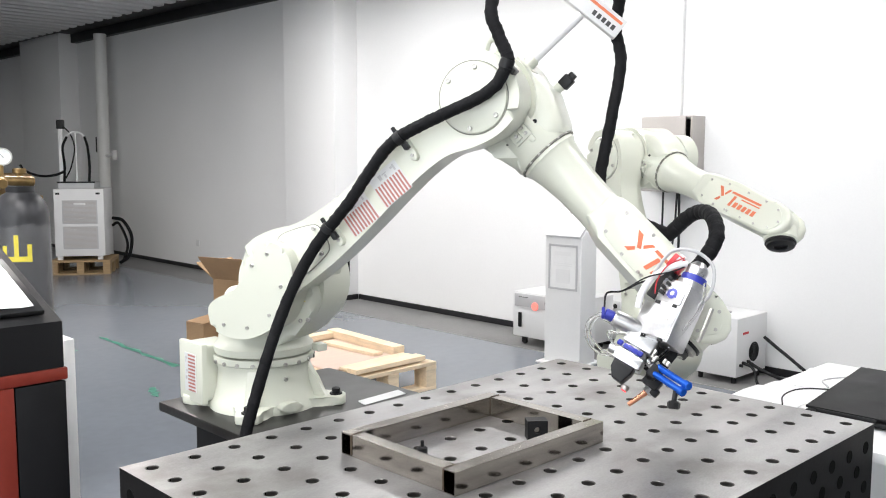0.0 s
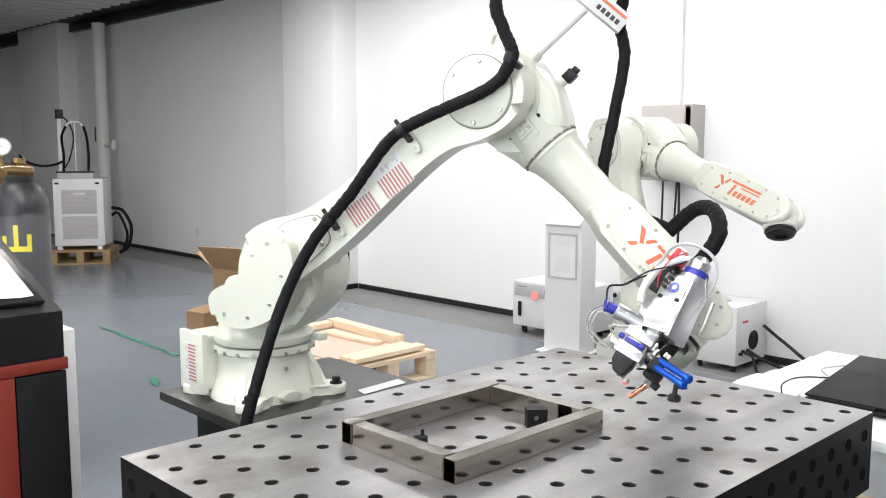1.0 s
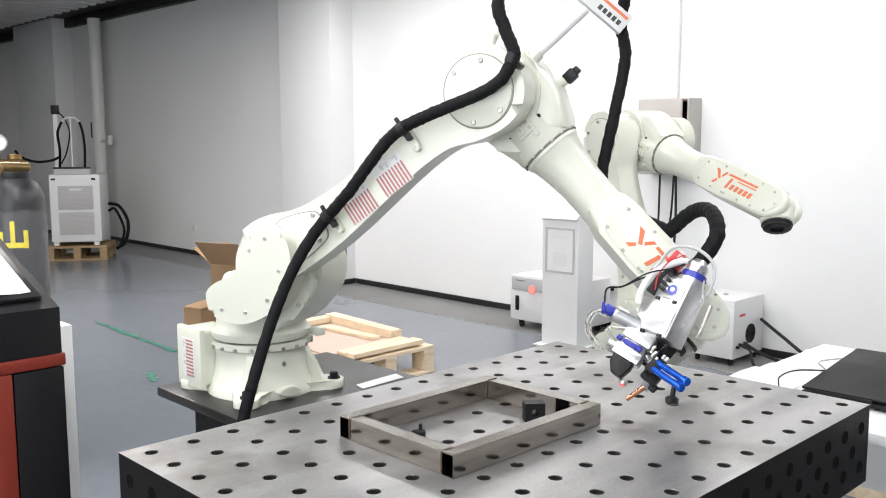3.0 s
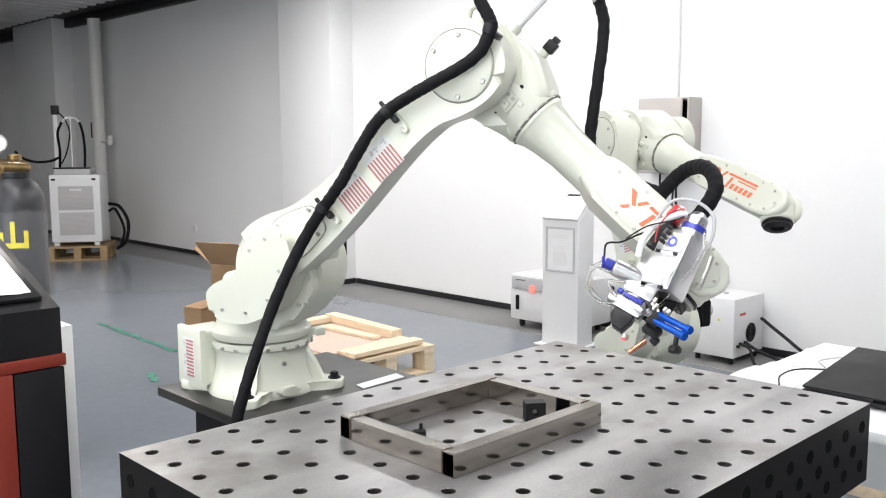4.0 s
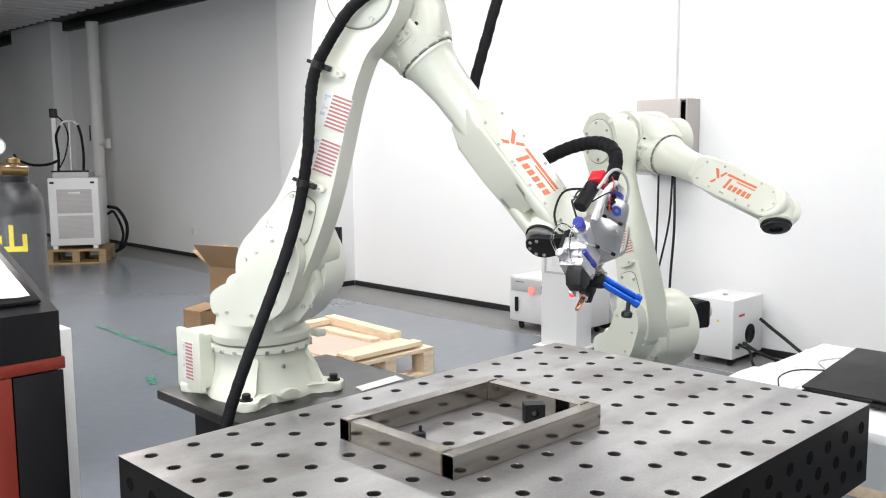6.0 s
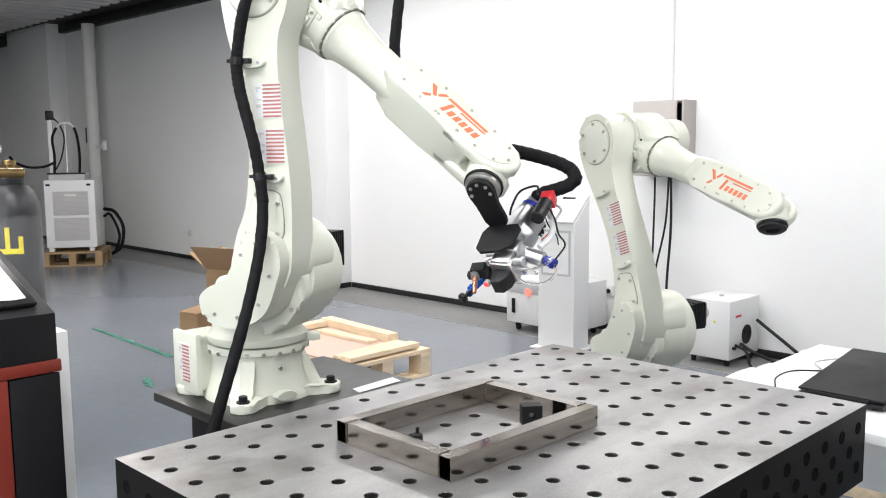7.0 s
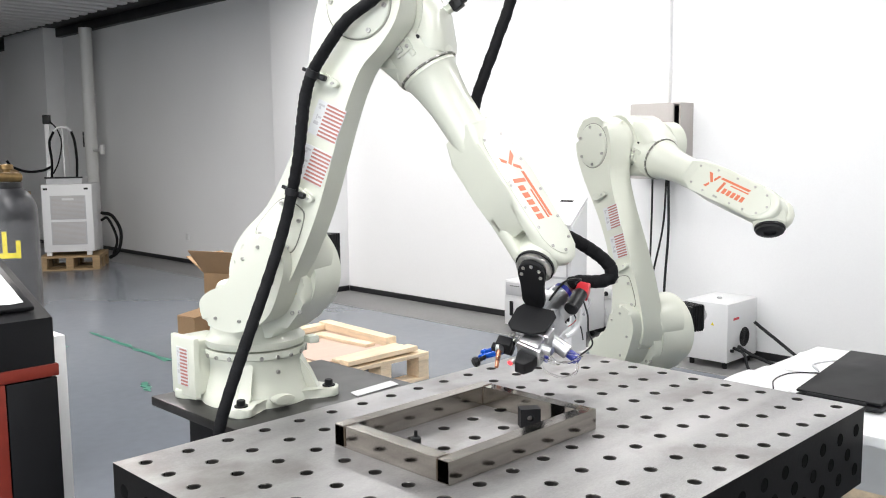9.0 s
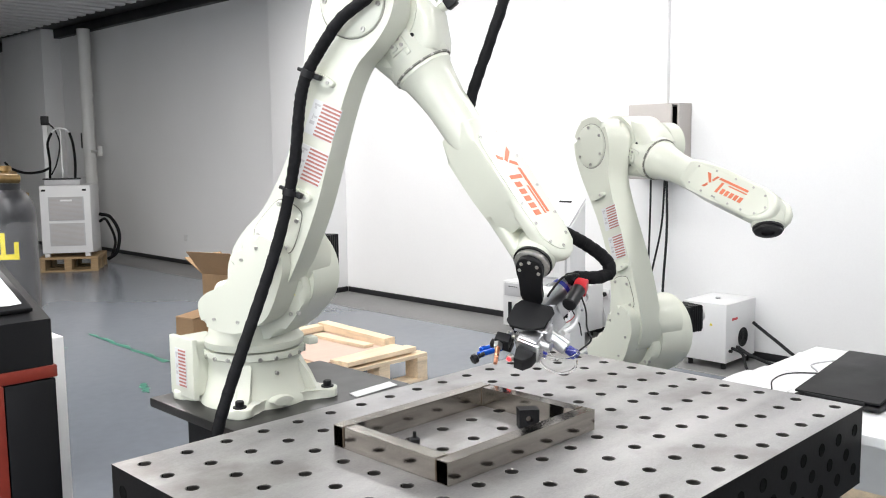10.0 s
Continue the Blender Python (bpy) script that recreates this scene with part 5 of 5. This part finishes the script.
box(bm, (-0.02, -0.0052, 0.010), (0.092, -0.0038, 0.018), 0.0, sign_at)
part("holder_stripe", bm, ORANGE, holder)
bm = B()
for k in range(5):
    box(bm, (0.008 + 0.016 * k, -0.0052, -0.016), (0.019 + 0.016 * k, -0.0038, -0.002), 0.0, sign_at)
tagged(part("holder_print", bm, INK, holder), kind="stuff")

# ---- welding head ----
HEAD = thing("laser_welding_unit", ROBOT_AT, "silver laser welding head on a black bracket at the robot's wrist", "laser welder")
# black bracket: a bolted foot, an arm and a broad plate behind the optics
bm = B()
prism(bm, blob([(0.042, 0.0), (0.032, 0.028), (0.0, 0.038), (-0.05, 0.030), (-0.118, 0.022), (-0.128, -0.006), (-0.118, -0.036), (-0.05, -0.034), (0.0, -0.038), (0.032, -0.028)], 4), 0.0915, 0.1075, "x", 0.003)
br = part("bracket", bm, BLACK, HEAD, "black steel bracket")
bolts(br, [(0.020, 0.022), (-0.004, 0.027), (0.020, -0.022), (-0.004, -0.027), (0.031, 0.0)], lambda s: Matrix.Translation((0.1078, s[0], s[1])) @ rot("Y", radians(90)) @ Matrix.Scale(0.75, 4))
bm = B()
prism(bm, [(0.105, -0.066), (0.124, -0.078), (0.186, -0.066), (0.206, -0.030), (0.206, 0.024), (0.188, 0.040), (0.128, 0.036), (0.105, 0.022)], -0.132, -0.122, "y", 0.002)
part("back_plate", bm, BLACK, HEAD, "broad black back plate")
# optics body, leaning off the flange axis and turned about its own
OB = Matrix.Translation((0.068, -0.192, -0.022)) @ rot("Y", radians(-18)) @ rot("X", radians(30))
bm = B()
box(bm, (-0.075, -0.046, -0.042), (0.075, 0.034, 0.042), 0.004, OB)
box(bm, (-0.006, -0.045, -0.070), (0.074, 0.020, -0.040), 0.004, OB)
body = part("optics_body", bm, ALU, HEAD, "bright aluminium optics body")
bm = B()
box(bm, (-0.080, -0.049, -0.036), (-0.020, -0.044, 0.036), 0.002, OB)
box(bm, (-0.012, -0.049, -0.066), (0.070, -0.044, 0.038), 0.002, OB)
part("cover_plate", bm, ALU, body, "silver cover plate")
for x in (-0.016, 0.0735):
    for z in (-0.028, 0.022):
        part("clip", box(B(), (x - 0.004, -0.0505, z - 0.006), (x + 0.004, -0.044, z + 0.006), 0.001, OB), PLASTIC, body)
bm = B()
lathe(bm, [(0.006, 0), (0.014, 0), (0.014, 0.0012), (0.006, 0.0012)], OB @ Matrix.Translation((-0.045, -0.0488, 0.002)) @ rot("X", radians(90)), 20)
box(bm, (-0.040, -0.0502, -0.012), (-0.036, -0.0488, 0.016), 0.0, OB)
part("round_badge", bm, NAVY, body, "round blue badge")
# collimator on top
CO = OB @ rot("Y", radians(-90))
bm = B()
lathe(bm, [(0, 0.074), (0.034, 0.074), (0.034, 0.095), (0, 0.095)], CO @ Matrix.Translation((0.006, 0, 0)), 28)
lathe(bm, [(0, 0.112), (0.026, 0.112), (0.026, 0.135), (0.014, 0.150), (0, 0.150)], CO @ Matrix.Translation((0.006, 0, 0)), 28)
part("collimator", bm, ALU, HEAD)
bm = B()
lathe(bm, [(0, 0.095), (0.031, 0.095), (0.031, 0.112), (0, 0.112)], CO @ Matrix.Translation((0.006, 0, 0)), 28)
part("blue_ring", bm, NAVY, HEAD, "blue plastic ring")
# second motor column behind, with the red block
bm = B()
rod(bm, (0.060, -0.152, -0.101), (-0.022, -0.166, -0.108), 0.0205, bevel=0.003)
part("swing_motor", bm, PLASTIC, HEAD, "black swing motor")
bm = B()
box(bm, (-0.060, -0.194, -0.128), (-0.022, -0.154, -0.090), 0.004)
part("red_connector", bm, RED, HEAD, "red connector block")
bm = B()
box(bm, (-0.056, -0.1955, -0.114), (-0.030, -0.1935, -0.102), 0.0)
box(bm, (-0.068, -0.186, -0.118), (-0.060, -0.168, -0.100), 0.002)
part("connector_tab", bm, WHITE, HEAD)
# camera tube across, with its blue plug
bm = B()
rod(bm, (0.142, -0.190, -0.045), (0.166, -0.212, -0.128), 0.0215, bevel=0.003, seg=28)
part("camera_tube", bm, ALU, HEAD, "polished aluminium camera tube")
bm = B()
rod(bm, (0.166, -0.212, -0.128), (0.173, -0.218, -0.150), 0.0135, bevel=0.002)
rod(bm, (0.173, -0.218, -0.150), (0.178, -0.219, -0.156), 0.016, bevel=0.002, seg=8)
part("blue_plug", bm, NAVY, HEAD, "dark blue plug")
# lower optics: focus block, blue valve, protective window drawer, black nose
NB = Matrix.Translation((0.190, -0.180, -0.040)) @ rot("Y", radians(-10.5))
bm = B()
box(bm, (-0.045, -0.034, -0.036), (-0.005, 0.040, 0.040), 0.004, NB)
box(bm, (-0.005, 0.000, -0.028), (0.040, 0.038, 0.030), 0.006, NB)
rod(bm, NB @ Vector((0.02, 0.02, -0.03)), NB @ Vector((0.02, 0.024, -0.062)), 0.013, bevel=0.002)
rod(bm, NB @ Vector((0.0, 0.03, 0.03)), NB @ Vector((0.01, 0.034, 0.056)), 0.010, bevel=0.002)
rod(bm, NB @ Vector((-0.04, 0.0, 0.0)), NB @ Vector((0.04, 0.0, 0.0)), 0.030, bevel=0.003)
part("focus_block", bm, ALU, HEAD)
bm = B()
box(bm, (0.000, -0.037, -0.026), (0.012, -0.026, 0.012), 0.003, NB)
rod(bm, NB @ Vector((0.006, -0.034, 0.012)), NB @ Vector((0.006, -0.034, 0.026)), 0.007, bevel=0.002)
rod(bm, NB @ Vector((0.006, -0.034, -0.028)), NB @ Vector((0.006, -0.034, -0.042)), 0.007, bevel=0.002)
part("air_valve", bm, NAVY, HEAD, "blue air valve")
bm = B()
box(bm, (0.014, -0.036, -0.036), (0.044, 0.030, 0.036), 0.004, NB)
part("window_drawer", bm, ALU, HEAD)
bm = B()
prism(bm, [(0.044, -0.028), (0.066, -0.026), (0.088, -0.010), (0.090, 0.016), (0.060, 0.026), (0.044, 0.026)], -0.036, 0.010, "y", 0.004, NB)
part("nose", bm, PLASTIC, HEAD, "black nose piece")
bm = B()
rod(bm, (0.268, -0.176, 0.000), (0.281, -0.174, 0.003), 0.010, bevel=0.002)
part("pointer_housing", bm, BOLT, HEAD)
part("red_pointer", rod(B(), (0.280, -0.174, 0.003), (0.2835, -0.1735, 0.0035), 0.0065, seg=14), REDSPOT, HEAD, "glowing red pointer lens")
# copper nozzle
bm = B()
rod(bm, (0.232, -0.176, 0.050), (0.250, -0.178, 0.046), 0.013, seg=6)
part("nozzle_nut", bm, ALU, HEAD)
bm = B()
rod(bm, (0.248, -0.178, 0.0465), (0.301, -0.183, 0.036), 0.0075, 0.0055, bevel=0.001, seg=16)
part("nozzle", bm, COPPER, HEAD, "copper gas nozzle")
bm = B()
box(bm, (0.205, -0.196, 0.020), (0.236, -0.160, 0.062), 0.004)
box(bm, (0.226, -0.190, 0.052), (0.246, -0.170, 0.072), 0.004)
part("nozzle_clamp", bm, BLACK, HEAD)
# blue adjusting rods with a black knob
bm = B()
for d in (0.0, 0.019):
    rod(bm, (0.206 - d, -0.215, 0.033), (0.202 - d, -0.284, 0.116), 0.0082, bevel=0.001, seg=16)
    rod(bm, (0.2022 - d, -0.280, 0.111), (0.2015 - d, -0.291, 0.124), 0.0105, bevel=0.002, seg=16)
part("adjusting_rod", bm, BLUE, HEAD, "two blue anodised adjusting rods")
bm = B()
rod(bm, (0.205, -0.272, 0.104), (0.234, -0.270, 0.122), 0.006)
rod(bm, (0.228, -0.270, 0.118), (0.243, -0.269, 0.129), 0.015, bevel=0.004, seg=8)
part("knob", bm, PLASTIC, HEAD, "black clamping knob")
bm = B()
rod(bm, (0.215, -0.190, 0.028), (0.204, -0.222, 0.042), 0.011, bevel=0.002)
box(bm, (0.186, -0.226, 0.020), (0.218, -0.198, 0.046), 0.003)
part("rod_clamp", bm, BLACK, HEAD)
# tubes and leads
for mat, r, label, pts in (
        (GREY, 0.0042, "grey lead", [(0.020, -0.205, -0.130), (-0.050, -0.222, -0.130), (-0.085, -0.225, -0.085), (-0.082, -0.220, -0.030), (-0.030, -0.205, 0.004), (0.035, -0.200, 0.000)]),
        (CLEAR, 0.0036, "clear air tube", [(-0.040, -0.215, -0.020), (0.010, -0.222, 0.012), (0.080, -0.222, 0.020), (0.150, -0.205, 0.020), (0.205, -0.190, 0.005)]),
        (CLEAR, 0.0036, "clear air tube", [(0.178, -0.219, -0.156), (0.215, -0.222, -0.165), (0.250, -0.215, -0.140), (0.255, -0.205, -0.095), (0.225, -0.200, -0.055)]),
        (CLEAR, 0.0036, "clear air tube", [(0.178, -0.200, -0.120), (0.192, -0.180, -0.165), (0.235, -0.165, -0.150), (0.240, -0.175, -0.080), (0.215, -0.190, -0.045)]),
        (CLEAR, 0.0036, "clear air tube", [(0.150, -0.222, -0.040), (0.190, -0.226, -0.090), (0.205, -0.222, -0.110), (0.220, -0.205, -0.075)]),
        (PLASTIC, 0.0026, "black lead", [(0.010, -0.160, -0.125), (0.055, -0.165, -0.150), (0.100, -0.180, -0.165), (0.130, -0.195, -0.185), (0.165, -0.212, -0.160)]),
        (PLASTIC, 0.0032, "black lead", [(-0.030, -0.140, -0.090), (0.000, -0.085, -0.110), (0.045, -0.060, -0.080), (0.085, -0.075, -0.060), (0.098, -0.095, -0.050)]),
        (WHITE, 0.0085, "white wrapped lead", [(-0.050, -0.212, -0.085), (-0.020, -0.222, -0.104), (0.030, -0.226, -0.120), (0.075, -0.224, -0.116), (0.110, -0.215, -0.100)]),
        (BOLT, 0.0055, "silver gas pipe", [(0.000, -0.225, 0.034), (0.030, -0.226, 0.046), (0.065, -0.224, 0.058), (0.080, -0.215, 0.060)]),
        (RED, 0.0015, "thin red lead", [(-0.060, -0.205, -0.100), (-0.015, -0.232, -0.112), (0.030, -0.236, -0.106), (0.060, -0.236, -0.088)]),
        (PLASTIC, 0.0020, "black lead", [(-0.060, -0.200, -0.080), (-0.010, -0.236, -0.092), (0.040, -0.238, -0.128), (0.095, -0.225, -0.150)])):
    bm = B()
    tube(bm, pts, r, 8, 8)
    part("lead", bm, mat, HEAD, label)
bm = B()
for k in range(9):
    a = 2.1 * k
    box(bm, (0.160 + 0.008 * (k % 4), -0.222 + 0.006 * (k % 3), 0.000 + 0.010 * (k % 5)), (0.172 + 0.008 * (k % 4), -0.206 + 0.006 * (k % 3), 0.008 + 0.010 * (k % 5)), 0.002)
part("fitting", bm, BOLT, HEAD, "small metal tube fittings")
bm = B()
for k in range(4):
    box(bm, (0.002 + 0.013 * k, -0.236, -0.092 + 0.005 * (k % 2)), (0.010 + 0.013 * k, -0.222, -0.080 + 0.005 * (k % 2)), 0.002)
part("plug", bm, PLASTIC, HEAD, "row of small black plugs")

# ---- dress hose ----
HOSE = thing("cable_hose", ROBOT_AT, "thick black fabric-sleeved cable hose along the robot", "cable hose")
HR = 0.0162
ARM_LINE = [(0.026, -0.205, 0.23), (0.008, -0.206, 0.33), (-0.020, -0.206, 0.43), (-0.036, -0.206, 0.50), (-0.037, -0.207, 0.56), (-0.022, -0.209, 0.63), (-0.006, -0.210, 0.69)]
bm = B()
tube(bm, ARM_LINE, HR, 16, 12, 0.10)
hose_arm = part("arm_piece", bm, RUBBER, HOSE)
for p, d in (((-0.037, -0.207, 0.553), (0.05, 0, 1)), ((0.024, -0.205, 0.232), (-0.2, 0, 1))):
    d = Vector(d).normalized()
    bm = B()
    lathe(bm, [(HR, -0.010), (HR + 0.002, -0.010), (HR + 0.0025, 0.0), (HR + 0.002, 0.010), (HR, 0.010)], Matrix.Translation(p) @ d.to_track_quat("Z", "Y").to_matrix().to_4x4(), 20)
    box(bm, (p[0] + 0.014, p[1] + 0.002, p[2] - 0.008), (p[0] + 0.036, p[1] + 0.022, p[2] + 0.007), 0.003)
    box(bm, (p[0] - 0.034, p[1] - 0.002, p[2] - 0.004), (p[0] - 0.018, p[1] + 0.008, p[2] + 0.006), 0.002)
    part("strap", bm, PLASTIC, hose_arm, "black plastic strap")
LOOP_LINE = [(0.020, -0.200, 0.112), (0.004, -0.200, 0.138), (-0.055, -0.200, 0.160), (-0.120, -0.198, 0.195), (-0.165, -0.165, 0.300), (-0.140, -0.060, 0.430), (-0.070, 0.060, 0.480), (0.000, 0.145, 0.430),
             (0.060, 0.172, 0.352), (0.138, 0.169, 0.300), (0.234, 0.140, 0.185), (0.330, 0.112, 0.062), (0.380, 0.109, 0.020), (0.44, 0.118, -0.02)]
bm = B()
tube(bm, LOOP_LINE, HR, 16, 12, 0.10)
hose_loop = part("loop_piece", bm, RUBBER, HOSE)
bm = B()
lathe(bm, [(HR, -0.012), (HR + 0.002, -0.012), (HR + 0.0025, 0.0), (HR + 0.002, 0.012), (HR, 0.012)], Matrix.Translation((0.012, -0.200, 0.126)) @ Vector((-0.4, 0, 0.9)).to_track_quat("Z", "Y").to_matrix().to_4x4(), 20)
box(bm, (0.018, -0.196, 0.114), (0.040, -0.160, 0.130), 0.003)
part("strap", bm, PLASTIC, hose_loop, "black plastic strap")


def hose_pieces(name, count, length, r):
    """Short rigid sleeves with round ends that together bend like a hose."""
    made = []
    for k in range(count):
        bm = B()
        prof = [(0, -length / 2 - r * 0.6), (r * 0.7, -length / 2 - r * 0.4)]
        for i in range(7):
            z = -length / 2 + length * i / 6
            prof.append((r * (1 + 0.035 * math.sin(i * 1.3 + 2.3 * k)), z))
        prof += [(r * 0.7, length / 2 + r * 0.4), (0, length / 2 + r * 0.6)]
        lathe(bm, prof, Matrix.Identity(4), 16)
        made.append(part(name, bm, RUBBER, HOSE, sharp=60))
    return made


def table_value(rows, t):
    ts = [r[0] for r in rows]
    i = max(0, min(len(ts) - 2, sum(1 for a in ts if a <= t) - 1))
    s = min(1, max(0, (t - ts[i]) / (ts[i + 1] - ts[i])))
    s = s * s * (3 - 2 * s)
    return rows[i][1] * (1 - s) + rows[i + 1][1] * s


def resample(line, count):
    d = [0.0]
    for a, b in zip(line[:-1], line[1:]):
        d.append(d[-1] + (b - a).length)
    out, i = [], 0
    for k in range(count + 1):
        s = d[-1] * k / count
        while i < len(d) - 2 and d[i + 1] < s:
            i += 1
        f = (s - d[i]) / max(1e-9, d[i + 1] - d[i])
        out.append(line[i].lerp(line[i + 1], f))
    return out


FOOT_X = [(0.0, -0.266), (2.7, -0.266), (4.5, -0.297), (5.5, -0.315), (7.5, -0.356), (8.75, -0.330), (10.0, -0.330)]
EXIT_X = [(0.0, 0.585), (4.5, 0.585), (5.7, 0.61), (6.8, 0.76), (10.0, 0.77)]


def lower_line(t, m):
    top = m[1] @ Vector(ARM_LINE[0])
    along = (m[1].to_3x3() @ (Vector(ARM_LINE[0]) - Vector(ARM_LINE[1]))).normalized()
    foot = Vector((table_value(FOOT_X, t), -0.315, 0.002))
    deep = foot + Vector((-0.05, -0.01, -0.20))
    run = [bezier(top, top + along * 0.20, foot + Vector((0.07, 0.0, 0.20)), foot, k / 20) for k in range(21)]
    return resample(run + [foot.lerp(deep, 0.5), deep], 14)


def bend_line(t, m):
    a = m[1] @ Vector(ARM_LINE[-1])
    ta = (m[1].to_3x3() @ (Vector(ARM_LINE[-1]) - Vector(ARM_LINE[-2]))).normalized()
    b = m[2] @ Vector(LOOP_LINE[0])
    tb = (m[2].to_3x3() @ (Vector(LOOP_LINE[1]) - Vector(LOOP_LINE[0]))).normalized()
    return resample([bezier(a, a + ta * 0.07, b - tb * 0.06, b, k / 16) for k in range(17)], 5)


def bezier(a, b, c, d, s):
    return a * (1 - s) ** 3 + b * (3 * s * (1 - s) ** 2) + c * (3 * s * s * (1 - s)) + d * s ** 3


def tool_line(t, m):
    late = table_value([(0.0, 0.0), (5.6, 0.0), (6.8, 1.0), (10.0, 1.0)], t)
    pts = [m[5] @ Vector(p) for p in ((-0.060, -0.176, -0.066), (-0.110 + 0.03 * late, -0.180, -0.068 - 0.012 * late), (-0.148 + 0.055 * late, -0.186, -0.076 - 0.035 * late))]
    ta = (m[5].to_3x3() @ Vector((-0.8, -0.1, -0.5)).lerp(Vector((-0.35, -0.1, -1.0)), late)).normalized() * (0.07 + 0.09 * late)
    x = table_value(EXIT_X, t)
    e = m[3] @ Vector((x, 0.03, 0.098 + 0.014 * late))
    te = (m[3].to_3x3() @ Vector((-0.2, -0.3, 1.0)).lerp(Vector((0.6, 0.1, 0.8)), late)).normalized() * (0.14 + 0.06 * late)
    run = [bezier(pts[-1], pts[-1] + ta, e + te, e, k / 16) for k in range(17)]
    tail = [m[3] @ Vector((x - 0.05, 0.035, 0.075)), m[3] @ Vector((x - 0.12, 0.05, 0.05))]
    return resample(pts[:-1] + run + tail, 16)


CHAINS = [(hose_pieces("lower_piece", 14, 0.076, HR), lower_line), (hose_pieces("bend_piece", 5, 0.042, HR), bend_line), (hose_pieces("tool_piece", 16, 0.034, 0.0196), tool_line)]


# ---- thin red lines of laser light on the steel ----
def laser_line(length, label):
    bm = B()
    box(bm, (-length / 2, -0.0012, -0.0012), (length / 2, 0.0012, 0.0012))
    return tagged(part("laser_line", bm, REDSPOT), label, "laser line", "laser lines")


BAR_LINE = laser_line(0.026, "thin red line of laser light on the steel bar")
TOP_LINE = laser_line(0.030, "thin red line of laser light on the table")


BAR_AT = [(0.0, 0.448, 0.872, 1), (5.3, 0.448, 0.872, 1), (5.4, 0.446, 0.873, 0), (5.5, 0.430, 0.880, 0), (5.6, 0.432, 0.884, 0), (5.7, 0.440, 0.886, 0), (5.8, 0.450, 0.887, 1), (10.0, 0.450, 0.887, 1)]
TOP_AT = [(0.0, 0.495, -0.649, 1), (5.3, 0.495, -0.649, 1), (5.4, 0.495, -0.649, 0), (5.5, 0.493, -0.667, 0), (5.6, 0.516, -0.690, 0), (5.7, 0.540, -0.694, 0), (5.8, 0.560, -0.696, 1), (10.0, 0.560, -0.696, 1)]


# ---- movement ----
def motions():
    steps = [0.0, 0.25, 0.5, 1.0, 1.5, 2.0, 2.5, 2.9, 3.2] + [round(3.4 + 0.1 * k, 1) for k in range(55)] + [9.1, 9.5, 10.0]
    poses = [(t, links(joints_at(t))) for t in steps]
    for k, ob in enumerate(robot_links):
        walk(ob, [(t, m[k]) for t, m in poses])
    walk(hose_arm, [(t, m[1]) for t, m in poses])
    walk(hose_loop, [(t, m[2]) for t, m in poses])
    walk(HEAD, [(t, ROBOT_AT @ m[5]) for t, m in poses])
    for pieces, line in CHAINS:
        lines = [(t, line(t, m)) for t, m in poses]
        for k, ob in enumerate(pieces):
            walk(ob, [(t, Matrix.Translation((p[k] + p[k + 1]) / 2) @ (p[k + 1] - p[k]).to_track_quat("Z", "Y").to_matrix().to_4x4()) for t, p in lines])
    # the laser pointer lights for a moment; before and after, its lines lie inside the table
    walk(BAR_LINE, [(t, pose(x, -0.6165 + 0.015 * off, z - 0.10 * off, 0, 0, 0)) for t, x, z, off in BAR_AT])
    walk(TOP_LINE, [(t, pose(x, y, 0.8512 - 0.06 * off, 0, 0, 40)) for t, x, y, off in TOP_AT])


motions()
